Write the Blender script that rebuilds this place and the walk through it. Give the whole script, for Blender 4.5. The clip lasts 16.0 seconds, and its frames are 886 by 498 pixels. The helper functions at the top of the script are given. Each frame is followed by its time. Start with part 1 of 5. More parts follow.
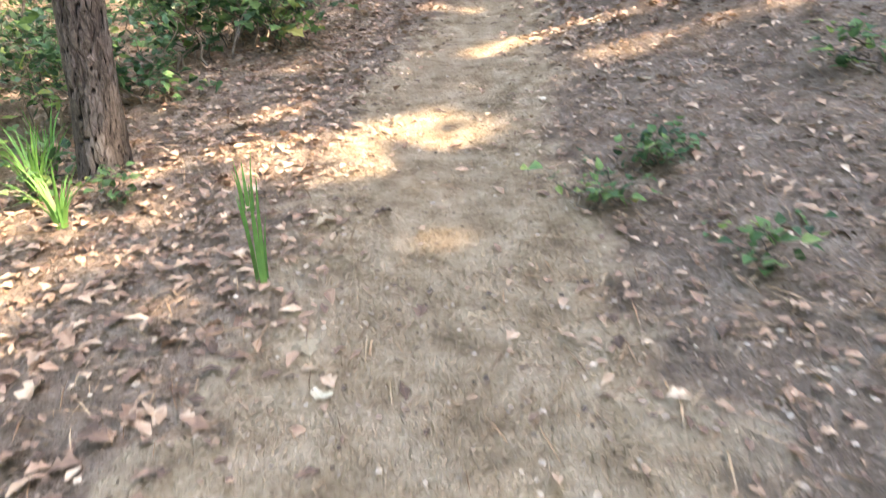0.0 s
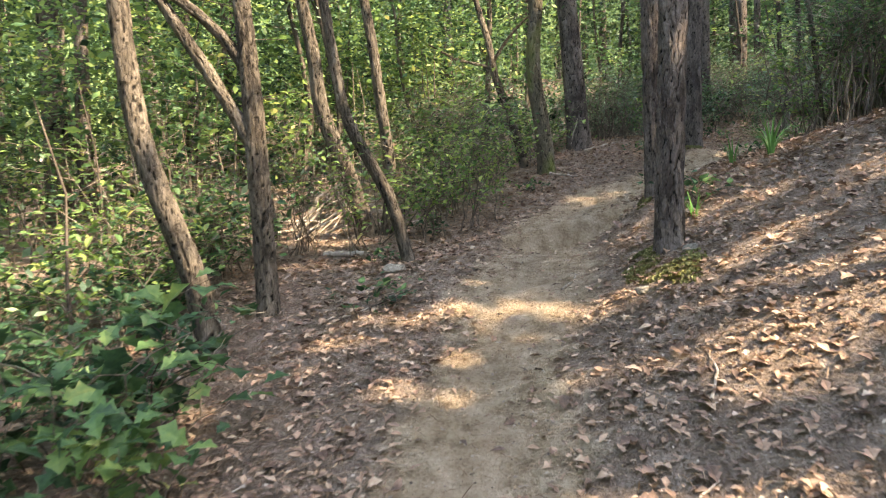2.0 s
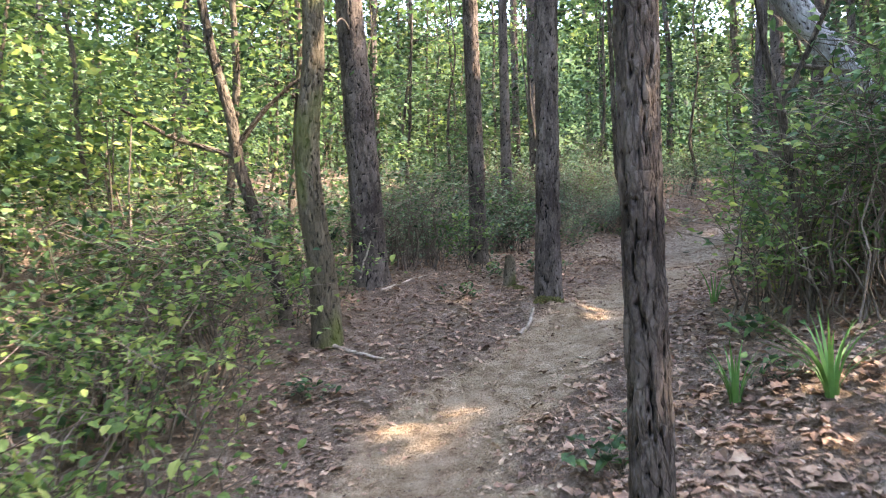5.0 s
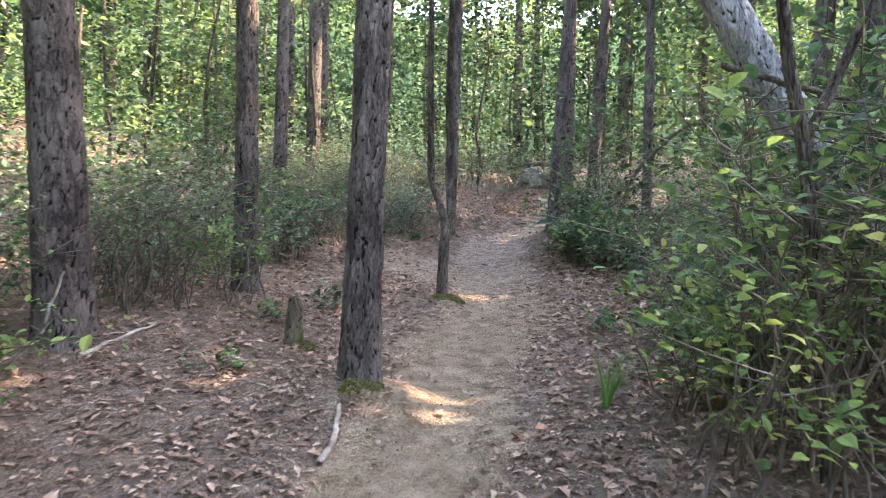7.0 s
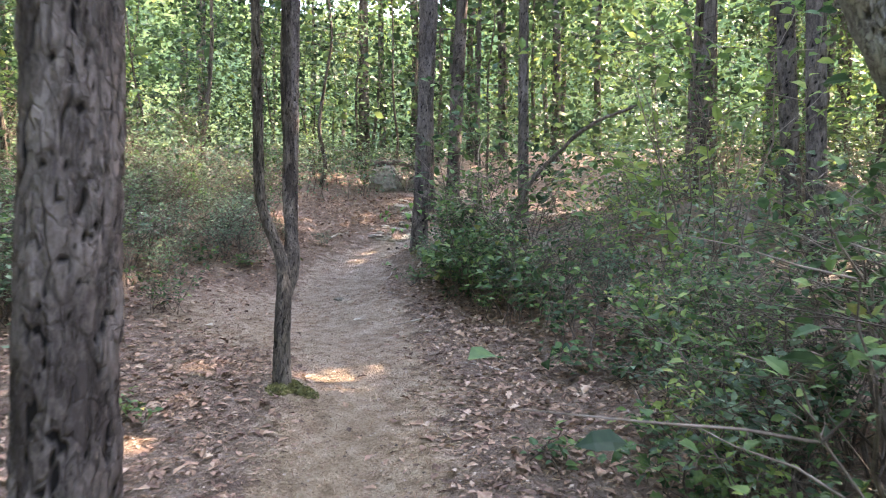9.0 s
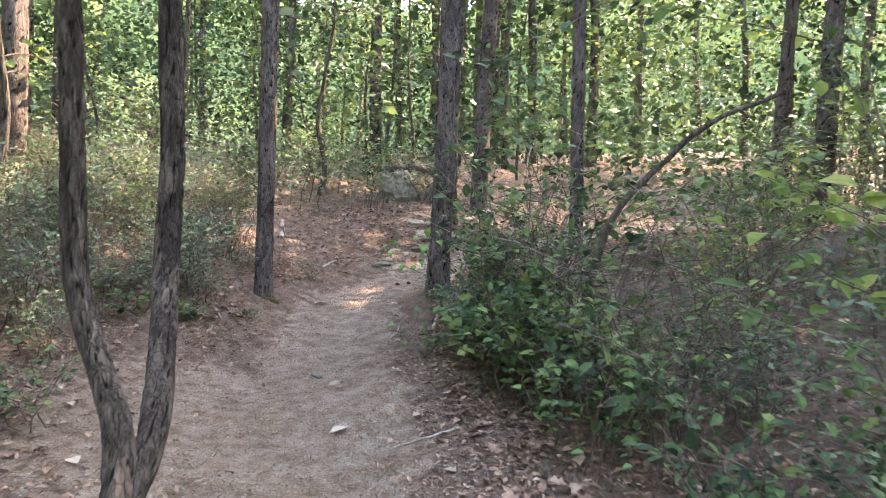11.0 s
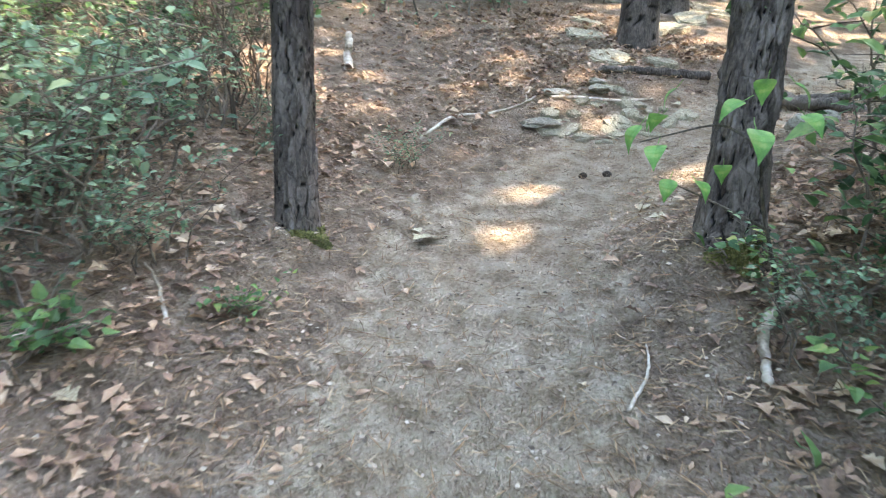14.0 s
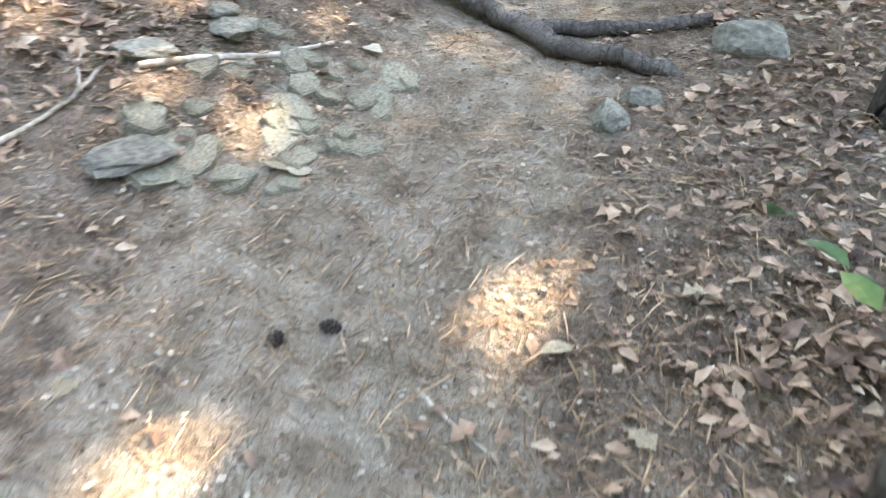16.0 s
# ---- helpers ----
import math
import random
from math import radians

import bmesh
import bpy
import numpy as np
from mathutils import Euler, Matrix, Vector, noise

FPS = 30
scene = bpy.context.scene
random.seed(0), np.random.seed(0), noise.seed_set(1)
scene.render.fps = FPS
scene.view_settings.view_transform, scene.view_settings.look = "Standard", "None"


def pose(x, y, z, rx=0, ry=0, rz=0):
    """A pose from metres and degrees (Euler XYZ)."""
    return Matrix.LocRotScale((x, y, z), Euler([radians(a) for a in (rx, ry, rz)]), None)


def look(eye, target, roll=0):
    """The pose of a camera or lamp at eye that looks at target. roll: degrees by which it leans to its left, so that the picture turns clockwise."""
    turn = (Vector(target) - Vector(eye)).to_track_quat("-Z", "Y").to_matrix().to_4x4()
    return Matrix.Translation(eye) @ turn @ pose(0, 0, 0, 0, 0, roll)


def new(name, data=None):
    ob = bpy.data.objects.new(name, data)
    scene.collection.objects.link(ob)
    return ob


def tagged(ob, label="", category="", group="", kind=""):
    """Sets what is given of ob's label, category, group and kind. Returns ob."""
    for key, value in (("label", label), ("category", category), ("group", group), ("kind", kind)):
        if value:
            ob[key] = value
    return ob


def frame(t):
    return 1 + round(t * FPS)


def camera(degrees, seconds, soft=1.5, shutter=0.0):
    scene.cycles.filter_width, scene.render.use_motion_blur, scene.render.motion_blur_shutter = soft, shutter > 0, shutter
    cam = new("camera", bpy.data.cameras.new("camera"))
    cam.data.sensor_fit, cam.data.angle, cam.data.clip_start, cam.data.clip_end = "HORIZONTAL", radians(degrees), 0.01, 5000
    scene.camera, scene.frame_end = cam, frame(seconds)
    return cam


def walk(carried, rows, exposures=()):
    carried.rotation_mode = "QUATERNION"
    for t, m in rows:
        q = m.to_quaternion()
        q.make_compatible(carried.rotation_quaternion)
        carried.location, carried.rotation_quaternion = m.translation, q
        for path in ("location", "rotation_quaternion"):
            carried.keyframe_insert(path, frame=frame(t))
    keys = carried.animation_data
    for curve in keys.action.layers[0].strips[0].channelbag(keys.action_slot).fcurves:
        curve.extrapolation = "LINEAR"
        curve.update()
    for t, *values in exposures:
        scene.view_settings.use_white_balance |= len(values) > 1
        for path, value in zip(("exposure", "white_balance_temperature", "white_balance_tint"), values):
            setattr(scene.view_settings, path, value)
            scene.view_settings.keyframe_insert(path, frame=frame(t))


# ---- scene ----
cam = camera(65.0, 16.0, soft=1.1, shutter=0.25)
PATH = [
    (0, (0.085, 0.340, 1.233), (0.048, 2.214, 0.534), -2.96),
    (0.5, (0.038, 0.885, 1.441), (-0.072, 2.803, 0.883), -2.46),
    (1, (0.077, 1.387, 1.672), (-0.024, 3.349, 1.298), -2.62),
    (1.5, (0.095, 1.987, 1.912), (0.077, 3.975, 1.696), -2.99),
    (2, (0.090, 2.564, 2.004), (0.192, 4.555, 1.847), -2.63),
    (2.5, (0.086, 3.179, 2.106), (0.310, 5.164, 2.000), -2.22),
    (3, (0.108, 3.736, 2.248), (0.449, 5.706, 2.219), -2.13),
    (3.5, (0.208, 4.342, 2.385), (0.660, 6.290, 2.423), -2.59),
    (3.7, (0.253, 4.612, 2.418), (0.747, 6.549, 2.485), -2.87),
    (5.8, (0.968, 6.956, 2.990), (1.951, 8.698, 2.993), -0.09),
    (6, (1.035, 7.143, 3.056), (2.074, 8.852, 3.041), 0.13),
    (6.5, (1.236, 7.575, 3.110), (2.446, 9.167, 3.086), 0.92),
    (7, (1.492, 8.056, 3.206), (2.848, 9.526, 3.174), 1.32),
    (7.5, (1.755, 8.497, 3.265), (3.220, 9.858, 3.239), 0.98),
    (8, (2.157, 8.939, 3.323), (3.708, 10.201, 3.273), 0.59),
    (8.5, (2.541, 9.320, 3.487), (4.154, 10.501, 3.423), 0.41),
    (9, (2.978, 9.663, 3.579), (4.631, 10.789, 3.530), 0.28),
    (9.2, (3.147, 9.795, 3.551), (4.809, 10.906, 3.502), 0.21),
    (11.3, (5.207, 11.361, 3.945), (6.811, 12.555, 3.886), 1.65),
    (11.5, (5.381, 11.523, 3.940), (6.966, 12.741, 3.872), 2.05),
    (12, (5.864, 11.955, 3.892), (7.393, 13.239, 3.772), 2.66),
    (12.5, (6.354, 12.464, 3.922), (7.812, 13.810, 3.678), 2.36),
    (13, (6.791, 13.001, 3.918), (8.181, 14.396, 3.565), 1.54),
    (13.5, (7.287, 13.502, 3.959), (8.657, 14.883, 3.495), 1.35),
    (14, (7.695, 14.047, 4.032), (9.096, 15.344, 3.437), 1.27),
    (14.5, (8.161, 14.461, 4.057), (9.631, 15.606, 3.332), 1.06),
    (15, (8.590, 14.910, 4.109), (10.165, 15.815, 3.272), 1.43),
    (15.5, (9.108, 15.200, 4.189), (10.773, 15.820, 3.270), 2.26),
    (16, (9.692, 15.443, 4.306), (11.401, 15.695, 3.298), 5.51),
]
EXPOSURES = [(0, 4.3, 7800, 16), (0.5, 3.85, 8000, 14), (1.5, 3.8, 8000, 13), (2.7, 3.6, 7500, 15), (3.5, 3.8, 7300, 17), (6.5, 4.45, 7400, 24), (9, 4.6, 7700, 25), (11.5, 4.65, 8000, 27), (12.5, 4.55, 7800, 25), (13.2, 4.9, 7500, 14), (13.7, 5.05, 7500, 11), (14.5, 5.1, 7500, 11), (16, 5.15, 7500, 12)]
walk(cam, [(t, look(eye, target, roll)) for t, eye, target, roll in PATH], EXPOSURES)

# ---- daylight ----
SUN_ELEV, SUN_AZ = radians(47), radians(115)        # azimuth clockwise from +y
SUN_DIR = Vector((math.sin(SUN_AZ) * math.cos(SUN_ELEV), math.cos(SUN_AZ) * math.cos(SUN_ELEV), math.sin(SUN_ELEV)))
world = bpy.data.worlds.new("sky")
scene.world = world
world.use_nodes = True
wn = world.node_tree
sky = wn.nodes.new("ShaderNodeTexSky")
sky.sky_type, sky.sun_disc = "NISHITA", False
sky.sun_elevation, sky.sun_rotation = SUN_ELEV, SUN_AZ
wn.nodes["Background"].inputs["Strength"].default_value = 0.15
wn.links.new(sky.outputs[0], wn.nodes["Background"].inputs["Color"])
sun_data = bpy.data.lights.new("sun", "SUN")
sun_data.energy, sun_data.angle, sun_data.color = 2.0, radians(0.6), (1.0, 0.9, 0.74)
sun = new("sun", sun_data)
sun.matrix_world = look(tuple(SUN_DIR * 60), (0, 0, 0))


# ---- materials ----
def mat(name, stops, scale=6.0, rough=0.85, bump=0.3, bump_scale=40.0, island=0.0, stretch=(1, 1, 1), glow=0.0, spec=0.25, obj=0.0):
    """Noise in two sizes through a ramp of colours, with fine relief. island, obj: how much each piece differs."""
    m = bpy.data.materials.new(name)
    m.use_nodes = True
    nt, N, K = m.node_tree, m.node_tree.nodes, m.node_tree.links
    b = N["Principled BSDF"]
    b.inputs["Roughness"].default_value = rough
    b.inputs["Specular IOR Level"].default_value = spec
    tc = N.new("ShaderNodeTexCoord")
    mp = N.new("ShaderNodeMapping")
    mp.inputs["Scale"].default_value = stretch
    K.new(tc.outputs["Object"], mp.inputs[0])
    n1, n2 = N.new("ShaderNodeTexNoise"), N.new("ShaderNodeTexNoise")
    n1.inputs["Scale"].default_value, n2.inputs["Scale"].default_value = scale, bump_scale
    n1.inputs["Detail"].default_value, n2.inputs["Detail"].default_value = 4, 5
    K.new(mp.outputs[0], n1.inputs["Vector"]), K.new(mp.outputs[0], n2.inputs["Vector"])
    add = N.new("ShaderNodeMath")
    add.operation = "MULTIPLY_ADD"
    add.inputs[1].default_value = 0.45
    K.new(n2.outputs["Fac"], add.inputs[0]), K.new(n1.outputs["Fac"], add.inputs[2])
    last, mid = add, 0.225
    for amount, node, out in ((island, "ShaderNodeNewGeometry", "Random Per Island"), (obj, "ShaderNodeObjectInfo", "Random")):
        if amount:
            g, a2 = N.new(node), N.new("ShaderNodeMath")
            a2.operation = "MULTIPLY_ADD"
            a2.inputs[1].default_value = amount
            K.new(g.outputs[out], a2.inputs[0]), K.new(last.outputs[0], a2.inputs[2])
            last, mid = a2, mid + amount / 2
    sub = N.new("ShaderNodeMath")
    sub.operation = "SUBTRACT"
    sub.inputs[1].default_value = mid
    K.new(last.outputs[0], sub.inputs[0])
    ramp = N.new("ShaderNodeValToRGB")
    e = ramp.color_ramp.elements
    while len(e) < len(stops):
        e.new(0.5)
    for k, (p, c) in enumerate(stops):
        e[k].position, e[k].color = p, (*c, 1)
    K.new(sub.outputs[0], ramp.inputs[0])
    K.new(ramp.outputs[0], b.inputs["Base Color"])
    if bump:
        bp = N.new("ShaderNodeBump")
        bp.inputs["Strength"].default_value, bp.inputs["Distance"].default_value = bump, 0.02
        K.new(n2.outputs["Fac"], bp.inputs["Height"]), K.new(bp.outputs[0], b.inputs["Normal"])
    if glow:                                            # light that passes through a thin leaf
        tr, mix = N.new("ShaderNodeBsdfTranslucent"), N.new("ShaderNodeMixShader")
        mix.inputs[0].default_value = glow
        K.new(ramp.outputs[0], tr.inputs["Color"])
        K.new(b.outputs[0], mix.inputs[1]), K.new(tr.outputs[0], mix.inputs[2])
        K.new(mix.outputs[0], N["Material Output"].inputs["Surface"])
    return m


def bark_mat(name, dark, mid, pale, cells=16.0, tall=0.42, moss=None):
    """Bark in plates: paler weathered faces, dark furrows between them, and patches of lichen or moss."""
    m = bpy.data.materials.new(name)
    m.use_nodes = True
    N, K = m.node_tree.nodes, m.node_tree.links
    b = N["Principled BSDF"]
    b.inputs["Roughness"].default_value, b.inputs["Specular IOR Level"].default_value = 0.95, 0.1
    tc, mp, oi = N.new("ShaderNodeTexCoord"), N.new("ShaderNodeMapping"), N.new("ShaderNodeObjectInfo")
    mp.inputs["Scale"].default_value = (1, 1, tall)
    K.new(tc.outputs["Object"], mp.inputs[0])
    warp, wmix = N.new("ShaderNodeTexNoise"), N.new("ShaderNodeVectorMath")
    warp.inputs["Scale"].default_value = 11
    warp.inputs["Detail"].default_value = 5
    wmix.operation = "MULTIPLY_ADD"
    wmix.inputs[1].default_value = (0.06, 0.06, 0.06)
    K.new(mp.outputs[0], warp.inputs["Vector"]), K.new(warp.outputs["Color"], wmix.inputs[0]), K.new(mp.outputs[0], wmix.inputs[2])
    vo = N.new("ShaderNodeTexVoronoi")
    vo.feature = "DISTANCE_TO_EDGE"
    vo.inputs["Scale"].default_value = cells
    K.new(wmix.outputs[0], vo.inputs["Vector"])
    big, fine = N.new("ShaderNodeTexNoise"), N.new("ShaderNodeTexNoise")
    big.inputs["Scale"].default_value, fine.inputs["Scale"].default_value = 3.5, 70
    fine.inputs["Detail"].default_value, fine.inputs["Roughness"].default_value = 6, 0.72
    K.new(mp.outputs[0], big.inputs["Vector"]), K.new(mp.outputs[0], fine.inputs["Vector"])
    furrow = N.new("ShaderNodeMapRange")
    furrow.inputs[1].default_value, furrow.inputs[2].default_value = 0.0, 0.09
    K.new(vo.outputs["Distance"], furrow.inputs[0])
    mp2, fis = N.new("ShaderNodeMapping"), N.new("ShaderNodeTexNoise")
    mp2.inputs["Scale"].default_value = (1, 1, 0.2)
    fis.inputs["Scale"].default_value, fis.inputs["Detail"].default_value, fis.inputs["Distortion"].default_value = cells * 1.1, 4, 0.25
    K.new(tc.outputs["Object"], mp2.inputs[0]), K.new(mp2.outputs[0], fis.inputs["Vector"])
    dev, ab, line = N.new("ShaderNodeMath"), N.new("ShaderNodeMath"), N.new("ShaderNodeMapRange")
    dev.operation, ab.operation = "SUBTRACT", "ABSOLUTE"
    dev.inputs[1].default_value = 0.5
    line.inputs[1].default_value, line.inputs[2].default_value, line.inputs[3].default_value = 0.0, 0.05, 0.62
    K.new(fis.outputs["Fac"], dev.inputs[0]), K.new(dev.outputs[0], ab.inputs[0]), K.new(ab.outputs[0], line.inputs[0])
    face = N.new("ShaderNodeValToRGB")
    e = face.color_ramp.elements
    e.new(0.5)
    for k, (p, c) in enumerate(((0.38, mid), (0.5, tuple((a + z) / 2 for a, z in zip(mid, pale))), (0.62, pale))):
        e[k].position, e[k].color = p, (*c, 1)
    mixf = N.new("ShaderNodeMath")
    mixf.operation = "MULTIPLY_ADD"
    mixf.inputs[1].default_value = 0.5
    half = N.new("ShaderNodeMath")
    half.operation = "MULTIPLY"
    half.inputs[1].default_value = 0.5
    K.new(big.outputs["Fac"], half.inputs[0]), K.new(fine.outputs["Fac"], mixf.inputs[0]), K.new(half.outputs[0], mixf.inputs[2])
    tone, toned = N.new("ShaderNodeAttribute"), N.new("ShaderNodeMath")
    tone.attribute_name = "tone"                              # each plate weathers differently
    toned.operation = "MULTIPLY_ADD"
    toned.inputs[1].default_value = 0.15
    K.new(tone.outputs["Fac"], toned.inputs[0]), K.new(mixf.outputs[0], toned.inputs[2])
    K.new(toned.outputs[0], face.inputs[0])
    col = N.new("ShaderNodeMix")
    col.data_type = "RGBA"
    col.inputs[6].default_value = (*dark, 1)
    low = N.new("ShaderNodeMath")                            # cross cracks are faint, fissures along the trunk are deep
    low.operation = "MULTIPLY_ADD"
    low.inputs[1].default_value, low.inputs[2].default_value = 0.2, 0.8
    both = N.new("ShaderNodeMath")
    both.operation = "MULTIPLY"
    K.new(furrow.outputs[0], low.inputs[0]), K.new(low.outputs[0], both.inputs[0]), K.new(line.outputs[0], both.inputs[1])
    gap, torn, open_gap, deepen = N.new("ShaderNodeAttribute"), N.new("ShaderNodeMath"), N.new("ShaderNodeMapRange"), N.new("ShaderNodeMath")
    gap.attribute_name = "gap"                                # the furrows between the raised plates
    torn.operation, deepen.operation = "MULTIPLY_ADD", "MULTIPLY"
    torn.inputs[1].default_value = 0.5
    open_gap.inputs[1].default_value, open_gap.inputs[2].default_value, open_gap.inputs[3].default_value, open_gap.inputs[4].default_value = 0.58, 0.95, 1.0, 0.0
    K.new(fine.outputs["Fac"], torn.inputs[0]), K.new(gap.outputs["Fac"], torn.inputs[2]), K.new(torn.outputs[0], open_gap.inputs[0])
    K.new(open_gap.outputs[0], deepen.inputs[0]), K.new(both.outputs[0], deepen.inputs[1])
    both = deepen
    K.new(both.outputs[0], col.inputs[0]), K.new(face.outputs[0], col.inputs[7])
    out = col
    if moss:
        mr, mm = N.new("ShaderNodeMapRange"), N.new("ShaderNodeMix")
        mr.inputs[1].default_value, mr.inputs[2].default_value = 0.52, 0.7
        mm.data_type = "RGBA"
        mm.inputs[7].default_value = (*moss, 1)
        K.new(big.outputs["Fac"], mr.inputs[0]), K.new(mr.outputs[0], mm.inputs[0]), K.new(col.outputs[2], mm.inputs[6])
        out = mm
    K.new(out.outputs[2], b.inputs["Base Color"])
    b1, b2 = N.new("ShaderNodeBump"), N.new("ShaderNodeBump")
    b1.inputs["Strength"].default_value, b1.inputs["Distance"].default_value = 1.0, 0.015
    b2.inputs["Strength"].default_value, b2.inputs["Distance"].default_value = 0.7, 0.006
    K.new(both.outputs[0], b1.inputs["Height"]), K.new(fine.outputs["Fac"], b2.inputs["Height"])
    K.new(b1.outputs[0], b2.inputs["Normal"]), K.new(b2.outputs[0], b.inputs["Normal"])
    return m


M_PINE = bark_mat("pine_bark", (0.012, 0.01, 0.009), (0.052, 0.041, 0.035), (0.175, 0.145, 0.123), 24, 0.5)
M_MOSSY = bark_mat("mossy_bark", (0.03, 0.026, 0.02), (0.09, 0.075, 0.05), (0.18, 0.15, 0.105), 24, 0.4, (0.10, 0.12, 0.03))
M_LICHEN = bark_mat("lichen_bark", (0.05, 0.047, 0.045), (0.17, 0.165, 0.16), (0.40, 0.39, 0.38), 30, 0.5)
M_SMOOTH = bark_mat("brown_bark", (0.014, 0.012, 0.01), (0.042, 0.034, 0.027), (0.18, 0.15, 0.115), 34, 0.25)
M_STICK = mat("dead_wood", [(0.3, (0.14, 0.11, 0.08)), (0.5, (0.32, 0.26, 0.2)), (0.75, (0.52, 0.45, 0.37))], 8, 0.9, 0.4, 60, island=0.3)
M_DEAD = mat("dead_leaf", [(0.18, (0.085, 0.055, 0.04)), (0.4, (0.215, 0.135, 0.095)), (0.58, (0.33, 0.21, 0.14)), (0.76, (0.43, 0.295, 0.2)), (0.96, (0.55, 0.43, 0.31))], 14, 0.8, 0.25, 60, island=0.6, glow=0.15)
M_CRUMB = mat("leaf_crumb", [(0.2, (0.07, 0.05, 0.037)), (0.5, (0.23, 0.165, 0.12)), (0.85, (0.42, 0.34, 0.26))], 14, 0.85, 0.0, 60, island=0.9)
M_PALE = mat("pale_leaf", [(0.25, (0.24, 0.185, 0.12)), (0.5, (0.36, 0.30, 0.2)), (0.8, (0.52, 0.46, 0.34))], 14, 0.75, 0.25, 60, obj=0.5, glow=0.1)
M_GREEN = mat("green_leaf", [(0.18, (0.022, 0.05, 0.024)), (0.42, (0.06, 0.125, 0.05)), (0.62, (0.115, 0.205, 0.07)), (0.82, (0.2, 0.29, 0.09)), (0.97, (0.36, 0.34, 0.11))], 3, 0.5, 0.0, 40, island=0.55, glow=0.4, obj=0.25)
M_LIGHT = mat("bright_leaf", [(0.18, (0.05, 0.10, 0.035)), (0.45, (0.135, 0.225, 0.065)), (0.68, (0.25, 0.34, 0.09)), (0.85, (0.38, 0.42, 0.13)), (0.97, (0.5, 0.42, 0.16))], 2, 0.5, 0.0, 40, island=0.5, glow=0.5, obj=0.2)
M_DARKGREEN = mat("pine_green", [(0.2, (0.02, 0.055, 0.026)), (0.5, (0.05, 0.115, 0.05)), (0.85, (0.12, 0.2, 0.08))], 4, 0.55, 0.0, 40, island=0.5, glow=0.35)
M_BRUSH = mat("brush_leaf", [(0.2, (0.05, 0.085, 0.05)), (0.45, (0.125, 0.195, 0.12)), (0.7, (0.215, 0.3, 0.185)), (0.95, (0.36, 0.4, 0.2))], 3, 0.55, 0.0, 40, island=0.55, glow=0.4, obj=0.2)
# clump-sized noise paints shaded gaps and sunlit clumps into the far leaf colour
M_FAR = mat("far_leaf_sun_shade", [(0.34, (0.010, 0.024, 0.012)), (0.46, (0.036, 0.072, 0.026)), (0.57, (0.085, 0.14, 0.04)), (0.7, (0.17, 0.225, 0.056)), (0.88, (0.32, 0.31, 0.08))], 0.42, 0.5, 0.0, 5, island=0.2, glow=0.55)
# darker copy for lower, nearer foliage: the understorey's shade is in its colour
M_FARSHADE = mat("far_shaded_leaf", [(0.26, (0.012, 0.03, 0.016)), (0.45, (0.04, 0.08, 0.035)), (0.62, (0.09, 0.15, 0.06)), (0.85, (0.17, 0.24, 0.08))], 0.5, 0.5, 0.0, 5, island=0.35, glow=0.35)
M_STEM = mat("shrub_stem", [(0.3, (0.07, 0.055, 0.042)), (0.6, (0.17, 0.135, 0.105)), (0.85, (0.3, 0.25, 0.2))], 8, 0.9, 0.3, 60, island=0.4)
M_GRASS = mat("grass_blade", [(0.2, (0.05, 0.14, 0.04)), (0.6, (0.13, 0.28, 0.07)), (0.9, (0.32, 0.38, 0.12))], 3, 0.5, 0.0, 40, island=0.4, glow=0.35)
M_MOSS = mat("moss", [(0.3, (0.09, 0.092, 0.035)), (0.6, (0.17, 0.165, 0.06)), (0.85, (0.3, 0.26, 0.11))], 20, 0.95, 0.6, 90, island=0.4)
M_NEEDLE = mat("dry_needles", [(0.3, (0.12, 0.07, 0.04)), (0.6, (0.3, 0.18, 0.1)), (0.85, (0.45, 0.32, 0.2))], 10, 0.85, 0.0, 50, island=0.6)
M_ROCK = mat("pale_rock", [(0.3, (0.11, 0.095, 0.075)), (0.55, (0.22, 0.195, 0.15)), (0.8, (0.34, 0.31, 0.24))], 5, 0.9, 0.5, 30, obj=0.25)
M_SLAB = mat("ledge_stone", [(0.28, (0.12, 0.1, 0.068)), (0.5, (0.26, 0.225, 0.16)), (0.7, (0.37, 0.33, 0.24)), (0.9, (0.48, 0.43, 0.33))], 9, 0.92, 0.6, 45, obj=0.2)
M_HILL = mat("distant_woods", [(0.3, (0.03, 0.06, 0.028)), (0.5, (0.075, 0.12, 0.042)), (0.7, (0.15, 0.19, 0.06))], 0.25, 0.9, 0.0, 1.6)
M_CONE = mat("dark_cone", [(0.3, (0.02, 0.015, 0.012)), (0.8, (0.09, 0.065, 0.05))], 40, 0.9, 0.6, 90)


